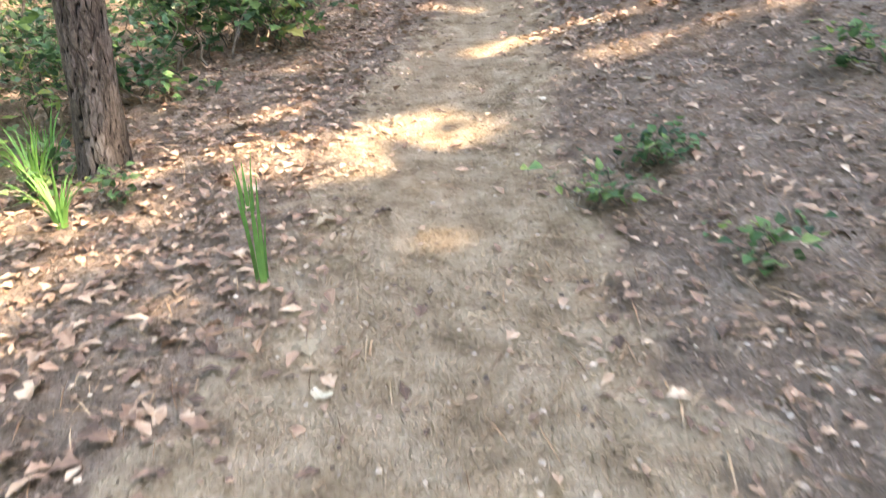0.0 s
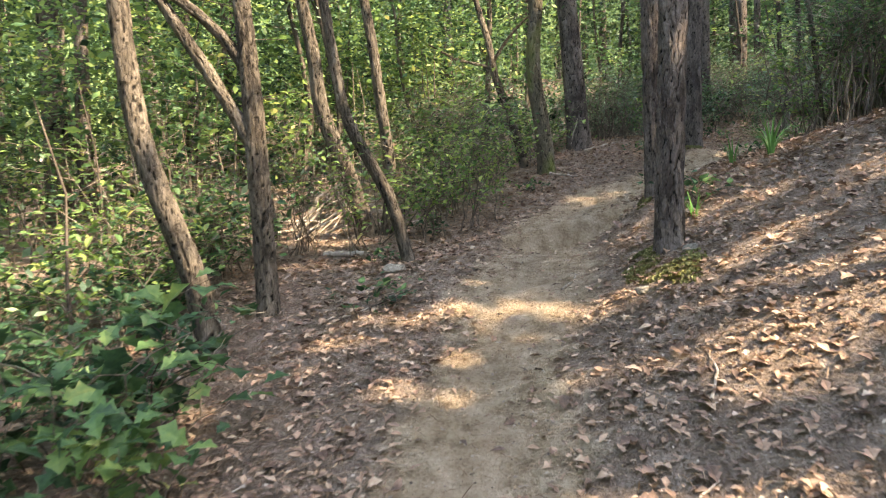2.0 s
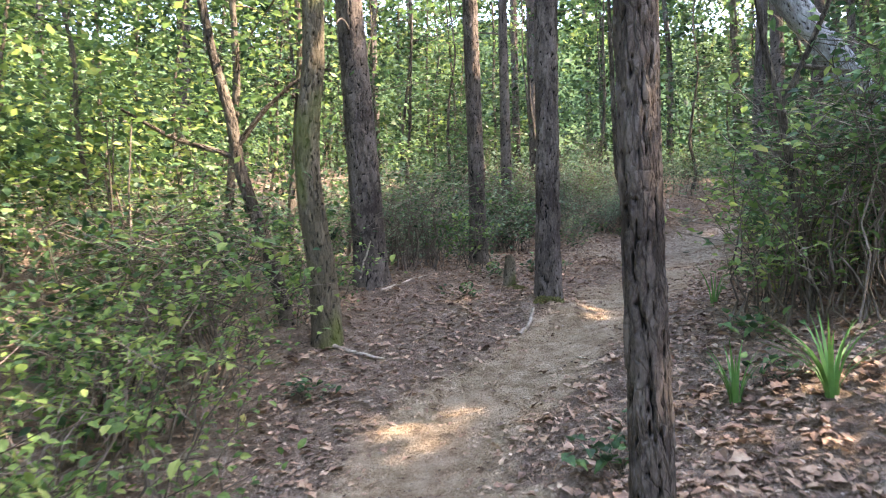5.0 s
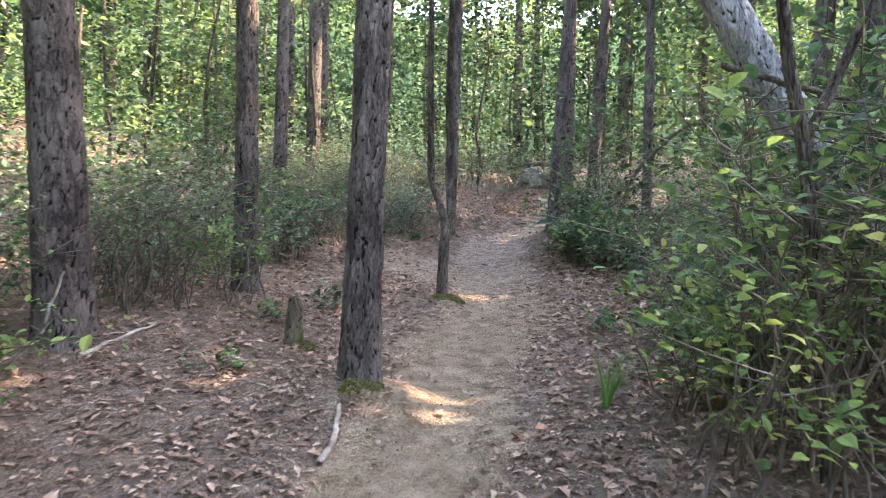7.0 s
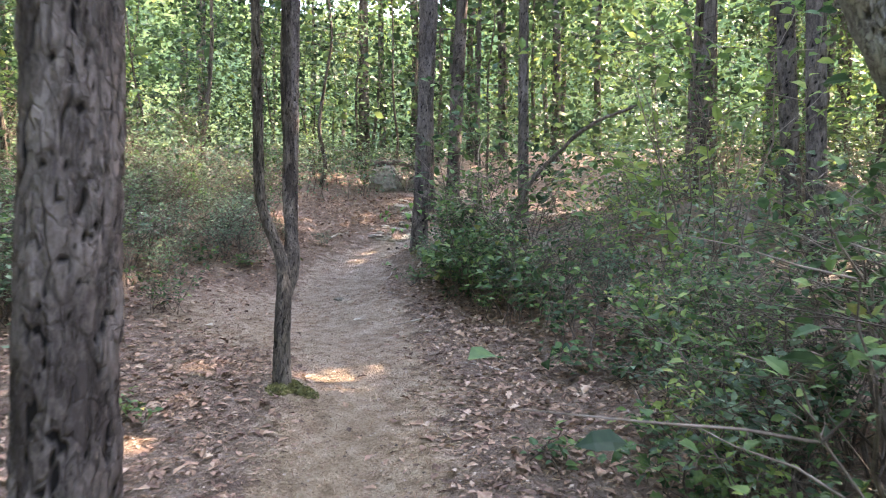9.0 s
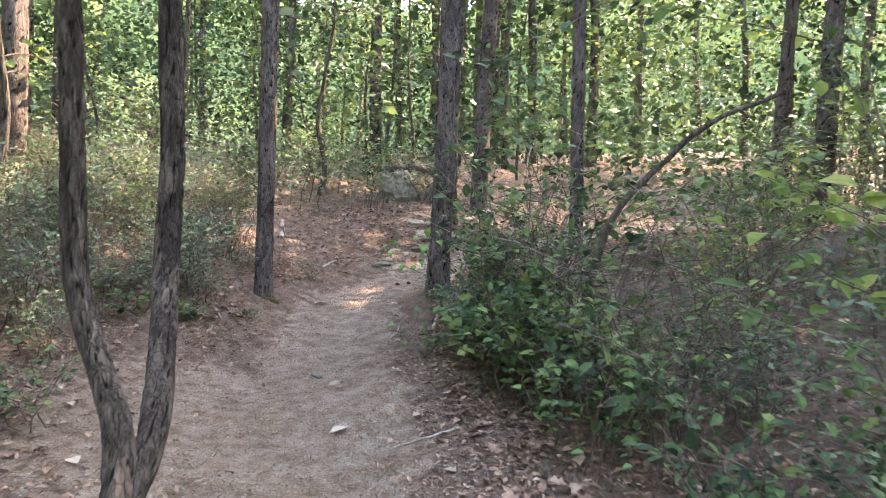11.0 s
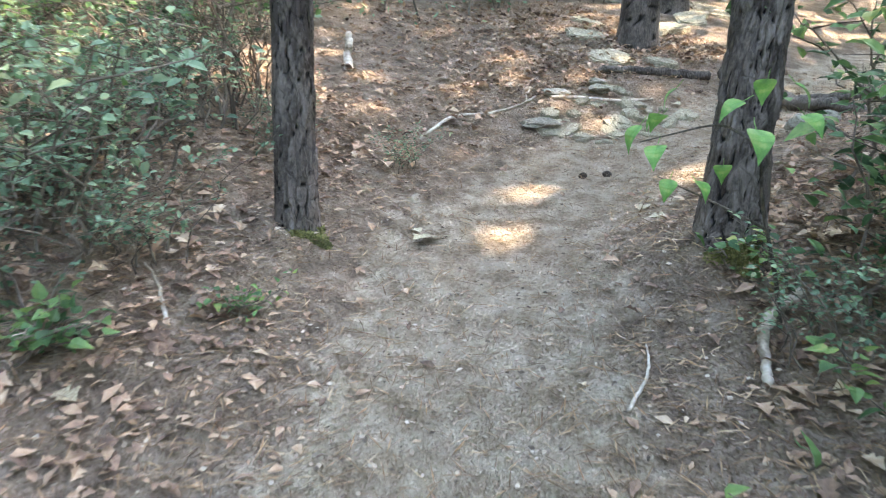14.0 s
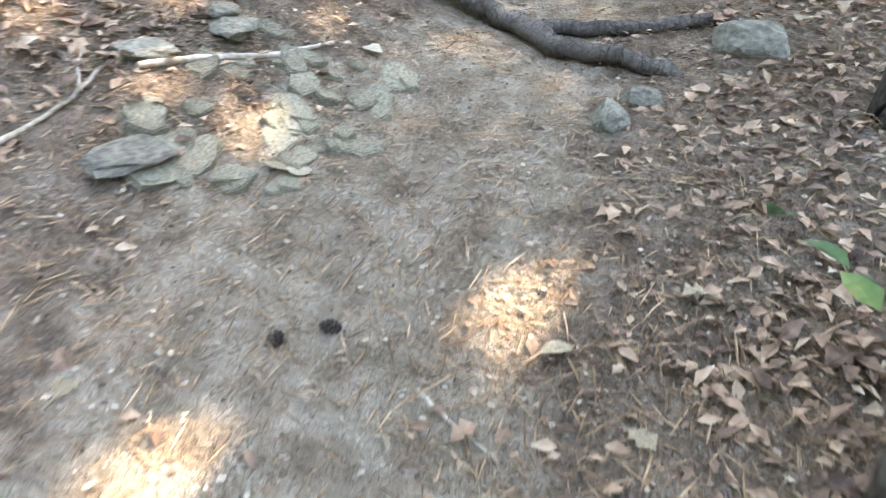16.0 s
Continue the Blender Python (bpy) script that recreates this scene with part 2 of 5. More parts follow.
def ground_mat():
    m = bpy.data.materials.new("forest_soil")
    m.use_nodes = True
    N, K = m.node_tree.nodes, m.node_tree.links
    b = N["Principled BSDF"]
    b.inputs["Roughness"].default_value, b.inputs["Specular IOR Level"].default_value = 0.95, 0.15
    tc, at = N.new("ShaderNodeTexCoord"), N.new("ShaderNodeAttribute")
    at.attribute_name = "bare"

    def noise_at(scale, detail=5):
        n = N.new("ShaderNodeTexNoise")
        n.inputs["Scale"].default_value, n.inputs["Detail"].default_value = scale, detail
        K.new(tc.outputs["Object"], n.inputs["Vector"])
        return n

    def ramp(src, stops):
        r = N.new("ShaderNodeValToRGB")
        e = r.color_ramp.elements
        while len(e) < len(stops):
            e.new(0.5)
        for k, (p, c) in enumerate(stops):
            e[k].position, e[k].color = p, (*c, 1)
        K.new(src, r.inputs[0])
        return r
    big, mid, fine, grit = noise_at(1.3), noise_at(9), noise_at(60), noise_at(240, 2)
    mixn = N.new("ShaderNodeMath")
    mixn.operation = "MULTIPLY_ADD"
    mixn.inputs[1].default_value = 0.5
    K.new(fine.outputs["Fac"], mixn.inputs[0]), K.new(mid.outputs["Fac"], mixn.inputs[2])
    dirt = ramp(mixn.outputs[0], [(0.5, (0.24, 0.17, 0.105)), (0.72, (0.41, 0.305, 0.20)), (0.95, (0.55, 0.43, 0.30))])
    grey = ramp(mixn.outputs[0], [(0.5, (0.19, 0.15, 0.12)), (0.72, (0.37, 0.305, 0.255)), (0.95, (0.54, 0.47, 0.41))])
    mould = ramp(mixn.outputs[0], [(0.45, (0.13, 0.095, 0.07)), (0.72, (0.25, 0.185, 0.14)), (1.0, (0.38, 0.3, 0.235))])
    hue = N.new("ShaderNodeAttribute")
    hue.attribute_name = "greyish"
    m0 = N.new("ShaderNodeMix")
    m0.data_type = "RGBA"
    K.new(hue.outputs["Fac"], m0.inputs[0]), K.new(dirt.outputs[0], m0.inputs[6]), K.new(grey.outputs[0], m0.inputs[7])
    edge = N.new("ShaderNodeMath")
    edge.operation = "MULTIPLY_ADD"
    edge.inputs[1].default_value = 0.9
    off = N.new("ShaderNodeMath")
    off.operation = "SUBTRACT"
    off.inputs[1].default_value = 0.45
    K.new(mid.outputs["Fac"], edge.inputs[0]), K.new(at.outputs["Fac"], off.inputs[0]), K.new(off.outputs[0], edge.inputs[2])
    er = ramp(edge.outputs[0], [(0.35, (0, 0, 0)), (0.65, (1, 1, 1))])
    m1 = N.new("ShaderNodeMix")
    m1.data_type = "RGBA"
    K.new(er.outputs[0], m1.inputs[0]), K.new(mould.outputs[0], m1.inputs[6]), K.new(m0.outputs[2], m1.inputs[7])
    m2 = N.new("ShaderNodeMix")
    m2.data_type, m2.blend_type = "RGBA", "MULTIPLY"
    m2.inputs[0].default_value = 0.6
    br = ramp(big.outputs["Fac"], [(0.3, (0.72, 0.7, 0.68)), (0.7, (1, 1, 1))])
    K.new(m1.outputs[2], m2.inputs[6]), K.new(br.outputs[0], m2.inputs[7])
    K.new(m2.outputs[2], b.inputs["Base Color"])
    bp, bp2 = N.new("ShaderNodeBump"), N.new("ShaderNodeBump")
    bp.inputs["Strength"].default_value, bp.inputs["Distance"].default_value = 1.0, 0.045
    bp2.inputs["Strength"].default_value, bp2.inputs["Distance"].default_value = 0.5, 0.008
    K.new(fine.outputs["Fac"], bp.inputs["Height"]), K.new(grit.outputs["Fac"], bp2.inputs["Height"])
    K.new(bp.outputs[0], bp2.inputs["Normal"]), K.new(bp2.outputs[0], b.inputs["Normal"])
    return m


M_GROUND = ground_mat()

# ---- the lie of the land ----
# stations of the trail: x, y, z, rise per metre to the right and to the left, half width of the bare tread
TRAIL = np.array([
    (0.0, -9.0, -1.0, 0.10, -0.10, 0.5), (0.05, 0.3, 0.17, 0.12, -0.08, 0.55), (0.06, 2.0, 0.50, 0.14, -0.10, 0.5),
    (0.10, 3.7, 0.79, 0.20, -0.12, 0.42), (0.35, 5.4, 1.07, 0.34, -0.07, 0.38), (0.85, 7.0, 1.46, 0.36, 0.00, 0.40),
    (1.30, 8.4, 1.66, 0.38, -0.04, 0.40), (1.85, 9.2, 1.87, 0.32, 0.10, 0.42), (2.75, 9.95, 2.11, 0.20, 0.18, 0.42),
    (3.95, 10.7, 2.36, 0.10, 0.18, 0.42), (5.15, 11.6, 2.50, 0.06, 0.16, 0.42), (6.35, 12.6, 2.65, 0.08, 0.10, 0.5),
    (7.45, 13.7, 2.74, 0.12, 0.14, 0.55), (8.6, 14.85, 2.90, 0.24, 0.26, 0.5), (9.7, 15.65, 3.16, 0.26, 0.36, 0.5),
    (10.9, 15.95, 3.38, 0.15, 0.36, 0.5), (12.6, 15.7, 3.66, 0.10, 0.28, 0.4), (18.0, 15.0, 4.2, 0.08, 0.3, 0.6)])
_d = np.concatenate([[0], np.cumsum(np.hypot(*np.diff(TRAIL[:, :2], axis=0).T))])
_s = np.linspace(0, _d[-1], 420)


def _smooth(v):
    w = np.interp(_s, _d, v)
    k = np.hanning(17)
    return np.convolve(np.pad(w, 8, mode="edge"), k / k.sum(), "valid")


LINE = np.stack([_smooth(TRAIL[:, k]) for k in range(6)], 1)
_tan = np.gradient(LINE[:, :2], axis=0)
_tan /= np.linalg.norm(_tan, axis=1)[:, None]


def wave(x, y, seed=0):
    """Smooth unevenness between about -1 and 1."""
    r = np.random.RandomState(seed)
    out = 0
    for k in range(7):
        a, f, p = r.rand() * 6.28, 0.5 * 1.45 ** k * (0.8 + 0.4 * r.rand()), r.rand() * 6.28
        out = out + np.sin((x * math.cos(a) + y * math.sin(a)) * f * 2 + p) / 1.25 ** k
    return out / 3.2


def land(x, y, relief=True):
    """Height of the ground, how bare it is, distance to the side of the trail (right is positive) and place along it."""
    x, y = np.atleast_1d(np.asarray(x, float)), np.atleast_1d(np.asarray(y, float))
    idx = np.empty(len(x), int)
    for a in range(0, len(x), 4000):
        d2 = (x[a:a + 4000, None] - LINE[None, :, 0]) ** 2 + (y[a:a + 4000, None] - LINE[None, :, 1]) ** 2
        idx[a:a + 4000] = d2.argmin(1)
    L, T = LINE[idx], _tan[idx]
    px, py = x - L[:, 0], y - L[:, 1]
    side = px * T[:, 1] - py * T[:, 0]
    dist = np.hypot(px, py) * np.where(side < 0, -1, 1)
    right = np.maximum(dist - L[:, 5], 0)
    left = np.maximum(-dist - L[:, 5], 0)
    soft = lambda v, far: far * (1 - np.exp(-v / far))
    z = L[:, 2] + L[:, 3] * soft(right, 12) + L[:, 4] * soft(left, 12)
    z = z - 0.30 * soft(np.maximum(left - 1.2, 0), 9) * np.clip((150 - idx) / 45, 0, 1)       # the bank falls off beside the first stretch
    along = px * T[:, 0] + py * T[:, 1]
    z = z + np.clip(along, -60, 60) * 0.03
    z = z - 0.05 * np.exp(-(dist / (L[:, 5] * 0.9)) ** 2)
    bare = 1 / (1 + np.exp(np.minimum((np.abs(dist) - L[:, 5] + 0.12 * wave(x * 2, y * 2, 5)) * 9, 60)))
    bare = np.maximum(bare, np.exp(-(np.hypot(x - 1.6, y - 8.5) / 0.5) ** 4))                 # worn earth round the step
    worn = 0.12 * wave(x * 2, y * 2, 6)
    for wx, wy, wr_ in ((7.0, 14.35, 0.95), (7.75, 14.9, 0.75), (3.7, 10.5, 0.45), (-0.35, 1.3, 0.4)):         # the tread widens here
        bare = np.maximum(bare, 0.82 * np.exp(-((np.hypot(x - wx, y - wy) + worn) / wr_) ** 4))
    if relief:
        z = z + 0.022 * wave(x * 2.2, y * 2.2, 1) + 0.05 * wave(x * .6, y * .6, 2) * np.clip(np.abs(dist) - .4, 0, 3)
        z = z + 0.008 * wave(x * 9, y * 9, 3) * (1.2 - bare)
        # a worn step across the tread, and earth raised round the feet of some trees
        q = (x - 1.4) * -0.2 + (y - 8.24) * 0.98 + 0.04 * wave(x * 3, y * 3, 8)
        z = z + (0.17 * (1 / (1 + np.exp(np.clip(-q * 120, -60, 60))) - 0.5) - 0.04 * np.exp(-((q + 0.06) / 0.05) ** 2)) * np.exp(-(np.hypot(x - 1.45, y - 8.3) / 0.6) ** 4)
        z = z + 0.19 * np.exp(-((x - 2.02) ** 2 + (y - 7.75) ** 2) / 0.16) + 0.12 * np.exp(-((x - 3.65) ** 2 + (y - 11.0) ** 2) / 0.10)
        z = z - 0.10 * np.exp(-((x - 7.9) ** 2 + (y - 15.2) ** 2) / 0.5) + 0.08 * np.exp(-((x - 8.55) ** 2 + (y - 14.1) ** 2) / 0.4)
        z = z + 0.14 * np.exp(-((x - 10.15) ** 2 + (y - 15.02) ** 2) / 0.16) + 0.06 * np.exp(-((x - 1.65) ** 2 + (y - 6.5) ** 2) / 0.12)
        z = z + 0.09 * np.exp(-((x - 5.75) ** 2 + (y - 12.75) ** 2) / 0.12)
    return z, bare, dist, idx


def gz(x, y):
    return float(land(x, y)[0][0])


# ---- builders ----
def mesh_from(name, verts, faces, material, smooth=True):
    me = bpy.data.meshes.new(name)
    verts = np.asarray(verts, np.float32)
    faces = np.asarray(faces, np.int32)
    n = faces.shape[1]
    me.vertices.add(len(verts))
    me.vertices.foreach_set("co", verts.ravel())
    me.loops.add(faces.size)
    me.loops.foreach_set("vertex_index", faces.ravel())
    me.polygons.add(len(faces))
    me.polygons.foreach_set("loop_start", np.arange(len(faces), dtype=np.int32) * n)
    me.polygons.foreach_set("use_smooth", np.full(len(faces), smooth))
    me.materials.append(material)
    me.update(calc_edges=True)
    return me


def part(name, mesh, parent, label=""):
    ob = new(name, mesh)
    ob.parent = parent
    return tagged(ob, label)


def thing(name, x, y, z, label, category, group="", kind="", rz=0.0):
    ob = new(name)
    ob.empty_display_size = 0.1
    ob.matrix_world = pose(x, y, z, 0, 0, rz)
    return tagged(ob, label, category, group, kind)


SHAPES = {
    # outlines of a leaf along its rib: place along, half width, droop
    "oval": [(0, 0.0, 0), (0.3, 0.26, 0.05), (0.65, 0.24, 0.03), (1.0, 0.0, -0.08)],
    "oak": [(0, 0.0, 0), (0.2, 0.13, 0.03), (0.36, 0.32, 0.07), (0.48, 0.17, 0.06), (0.68, 0.38, 0.05), (0.8, 0.18, 0.02), (1.0, 0.0, -0.05)],
    "heart": [(0, 0.0, 0), (0.08, 0.26, 0.03), (0.3, 0.37, 0.05), (0.6, 0.24, 0.0), (1.0, 0.0, -0.12)],
    "broad": [(0, 0.0, 0), (0.04, 0.17, 0.01), (0.13, 0.31, 0.03), (0.27, 0.36, 0.05), (0.45, 0.32, 0.04), (0.64, 0.22, 0.0), (0.83, 0.09, -0.06), (1.0, 0.0, -0.14)],
    "blade": [(0, 0.012, 0), (0.5, 0.018, 0.02), (1.0, 0.0, -0.06)],
    "chip": [(0, 0.06, 0), (0.38, 0.27, 0.07), (1.0, 0.04, 0.03)],
    "spray": [(0, 0.05, 0), (0.5, 0.2, 0.04), (1.0, 0.02, -0.06)],
}


def leaves(pos, fwd, up, size, shape="oval", fold=0.25, wide=1.0):
    """Vertices and faces of many leaves at once: a rib and two folded halves each."""
    pos, fwd, up = (np.asarray(v, float) for v in (pos, fwd, up))
    size = np.broadcast_to(np.asarray(size, float), (len(pos),))[:, None]
    fwd = fwd / np.linalg.norm(fwd, axis=1)[:, None]
    side = np.cross(fwd, up)
    side /= np.linalg.norm(side, axis=1)[:, None] + 1e-9
    nrm = np.cross(side, fwd)
    prof = SHAPES[shape]
    n = len(prof)
    rows = []
    for a, w, h in prof:
        c = pos + fwd * a * size + nrm * h * size
        rows.append(c + (side * w * wide + nrm * fold * w) * size)
        rows.append(c)
        rows.append(c + (-side * w * wide + nrm * fold * w) * size)
    V = np.stack(rows, 1).reshape(-1, 3)
    f = []
    for k in range(n - 1):
        for c in (0, 1):
            i = 3 * k + c
            f.append((i, i + 3, i + 4, i + 1))
    F = (np.arange(len(pos))[:, None, None] * (3 * n) + np.array(f)[None]).reshape(-1, 4)
    return V, F


def kites(pos, fwd, up, size, wide=0.5):
    """Leaves of four corners, for foliage further off."""
    fwd = fwd / np.linalg.norm(fwd, axis=1)[:, None]
    side = np.cross(fwd, up)
    side /= np.linalg.norm(side, axis=1)[:, None] + 1e-9
    s = np.broadcast_to(np.asarray(size, float), (len(pos),))[:, None]
    V = np.stack([pos - fwd * s * 0.5, pos + side * s * wide * 0.5, pos + fwd * s * 0.5, pos - side * s * wide * 0.5], 1).reshape(-1, 3)
    return V, np.arange(len(pos) * 4).reshape(-1, 4)


def join(chunks):
    V, F, k = [], [], 0
    for v, f in chunks:
        V.append(v), F.append(np.asarray(f) + k)
        k += len(v)
    return np.concatenate(V), np.concatenate(F)


def tube(path, radii, segs=8, rough=0.0, seed=0, flare=0.0):
    """A tapered limb along a path, with uneven girth."""
    P = np.asarray(path, float)
    R = np.asarray(radii, float)
    r = np.random.RandomState(seed)
    T = np.gradient(P, axis=0)
    T /= np.linalg.norm(T, axis=1)[:, None] + 1e-9
    ref = np.array([1.0, 0.03, 0.02]) if abs(T[0, 0]) < 0.9 else np.array([0.0, 1.0, 0.0])
    X = ref - T * (T @ ref)[:, None]
    X /= np.linalg.norm(X, axis=1)[:, None]
    Y = np.cross(T, X)
    a = np.linspace(0, 2 * np.pi, segs, endpoint=False)
    rr = R[:, None] * (1 + rough * (r.rand(len(P), segs) - 0.5))
    if flare:
        h = np.linalg.norm(P - P[0], axis=1)
        rr = rr * (1 + flare * np.exp(-h / 0.09)[:, None] * (0.75 + 0.5 * np.cos(a * 4 + seed)[None]))
    V = P[:, None] + X[:, None] * (np.cos(a)[None, :, None] * rr[..., None]) + Y[:, None] * (np.sin(a)[None, :, None] * rr[..., None])
    V = V.reshape(-1, 3)
    i, j = np.meshgrid(np.arange(len(P) - 1), np.arange(segs), indexing="ij")
    j2 = (j + 1) % segs
    F = np.stack([i * segs + j, i * segs + j2, (i + 1) * segs + j2, (i + 1) * segs + j], -1).reshape(-1, 4)
    return V, F


def spline(points, n):
    """A smooth line through control points; any number of columns."""
    P = np.asarray(points, float)
    d = np.concatenate([[0], np.cumsum(np.linalg.norm(np.diff(P[:, :3], axis=0), axis=1))])
    s = np.linspace(0, d[-1], n)
    out = np.stack([np.interp(s, d, P[:, k]) for k in range(P.shape[1])], 1)
    w = max(3, int(n / max(len(P) - 1, 1) * 0.7) | 1)
    k = np.hanning(w + 2)[1:-1]
    k /= k.sum()
    h = w // 2
    ext = np.concatenate([2 * out[:1] - out[1:h + 1][::-1], out, 2 * out[-1:] - out[-h - 1:-1][::-1]]) if h else out
    return np.stack([np.convolve(ext[:, c], k, "valid") for c in range(P.shape[1])], 1)


def bark_trunk(points, seed=0, segs=44, step=0.035, plate=0.16, deep=0.011, flare=0.35, fine_to=4.2):
    """A trunk with raised bark plates, split by furrows, along x, y, z, radius points."""
    P = np.asarray(points, float)
    length = np.linalg.norm(np.diff(P[:, :3], axis=0), axis=1).sum()
    n_fine = int(min(length, fine_to) / step)
    full = spline(P, max(int(length / step), 12))
    keep = list(range(min(n_fine, len(full)))) + list(range(n_fine, len(full), 12))
    if keep[-1] != len(full) - 1:
        keep.append(len(full) - 1)
    C = full[keep]
    T = np.gradient(C[:, :3], axis=0)
    T /= np.linalg.norm(T, axis=1)[:, None]
    X = np.array([1.0, 0.02, 0]) - T * (T @ np.array([1.0, 0.02, 0]))[:, None]
    X /= np.linalg.norm(X, axis=1)[:, None]
    Y = np.cross(T, X)
    a = np.linspace(0, 2 * np.pi, segs, endpoint=False)
    r = np.random.RandomState(seed)
    h = np.concatenate([[0], np.cumsum(np.linalg.norm(np.diff(C[:, :3], axis=0), axis=1))])
    A, H = np.meshgrid(a, h)
    rad = C[:, 3][:, None]
    # plates as cells of a jittered grid: high in the middle, low where two cells meet
    girth = max(5, int(round(2 * np.pi * C[0, 3] / (plate * 0.5))))
    u, v = A / (2 * np.pi) * girth, H / plate
    u = u + 0.3 * np.sin(H * 9 + seed) + 0.16 * np.sin(H * 23) + 0.1 * np.sin(H * 61 + A * 3)
    v = v + 0.16 * np.sin(A * 7 + H * 13 + seed) + 0.08 * np.sin(A * 17 - H * 31)
    iu, iv = np.floor(u).astype(int), np.floor(v).astype(int)
    jit = r.rand(97, 89, 3)
    best, second = np.full(u.shape, 9.0), np.full(u.shape, 9.0)
    hue = np.zeros(u.shape)
    for du in (-1, 0, 1):
        for dv in (-1, 0, 1):
            cu, cv = iu + du, iv + dv
            q = jit[(cu % girth) % 97, cv % 89]
            d = np.abs(cu + q[..., 0] - u) * 0.75 + np.hypot((cu + q[..., 0] - u) * 0.45, (cv + q[..., 1] - v) * 0.9)
            closer = d < best
            second = np.where(closer, best, np.minimum(second, d))
            hue = np.where(closer, q[..., 2], hue)
            best = np.where(closer, d, best)
    ridge = np.clip((second - best) * 6.0 + 0.12 + 0.15 * np.sin(A * 5 + H * 7 + seed) + 0.15 * np.sin(A * 11 - H * 17), 0, 1)
    rr = rad * (1 + 0.05 * np.sin(A * 2 + H * 1.3 + seed) + 0.03 * np.sin(A * 3 - H * 2.2))
    rr = rr * (1 + flare * np.exp(-H / 0.10) * (0.7 + 0.45 * np.cos(A * 4 + seed)))
    rr = rr + deep * (ridge - 0.6) + deep * 0.75 * (hue - 0.4) * ridge + deep * 0.35 * (r.rand(*A.shape) - 0.5)
    V = C[:, None, :3] + X[:, None] * (np.cos(A) * rr)[..., None] + Y[:, None] * (np.sin(A) * rr)[..., None]
    i, j = np.meshgrid(np.arange(len(h) - 1), np.arange(segs), indexing="ij")
    j2 = (j + 1) % segs
    F = np.stack([i * segs + j, i * segs + j2, (i + 1) * segs + j2, (i + 1) * segs + j], -1).reshape(-1, 4)
    return V.reshape(-1, 3), F, 1 - ridge, hue - 0.5


def bark_mesh(name, material, *args, **kw):
    """The same trunk as a mesh that knows its furrows and the tone of its plates."""
    V, F, gap, tone = bark_trunk(*args, **kw)
    me = mesh_from(name, V, F, material)
    for key, val in (("gap", gap), ("tone", tone)):
        at = me.attributes.new(key, "FLOAT", "POINT")
        at.data.foreach_set("value", val.ravel().astype(np.float32))
    return me


def rnd_dirs(r, n, flat=1.0):
    v = r.normal(size=(n, 3))
    v[:, 2] *= flat
    return v / np.linalg.norm(v, axis=1)[:, None]


def tilted_up(r, n, spread=0.6):
    v = np.stack([r.normal(size=n) * spread, r.normal(size=n) * spread, np.ones(n)], 1)
    return v / np.linalg.norm(v, axis=1)[:, None]


# ---- ground ----
def steps(lo, hi, fine, far, grow=1.32):
    a = list(np.arange(lo, hi, fine))
    d, x = fine, a[-1]
    while x < far:
        d *= grow
        x += d
        a.append(x)
    d, x = fine, lo
    while x > -far:
        d *= grow
        x -= d
        a.insert(0, x)
    return np.array(a)


def build_ground():
    xs, ys = steps(-2.5, 13.5, 0.046, 700), steps(0.0, 19.0, 0.046, 700)
    X, Y = np.meshgrid(xs, ys)
    z, bare, dist, idx = land(X.ravel(), Y.ravel())
    i, j = np.meshgrid(np.arange(len(ys) - 1), np.arange(len(xs) - 1), indexing="ij")
    n = len(xs)
    F = np.stack([i * n + j, i * n + j + 1, (i + 1) * n + j + 1, (i + 1) * n + j], -1).reshape(-1, 4)
    me = mesh_from("ground", np.stack([X.ravel(), Y.ravel(), z], 1), F, M_GROUND)
    for name, val in (("bare", bare), ("greyish", 0.5 * np.clip((idx - 262) / 60, 0, 1))):
        at = me.attributes.new(name, "FLOAT", "POINT")
        at.data.foreach_set("value", val.astype(np.float32))
    tagged(new("ground", me), "tan dirt trail worn into brown leaf-covered forest soil", "ground", kind="structure")


build_ground()


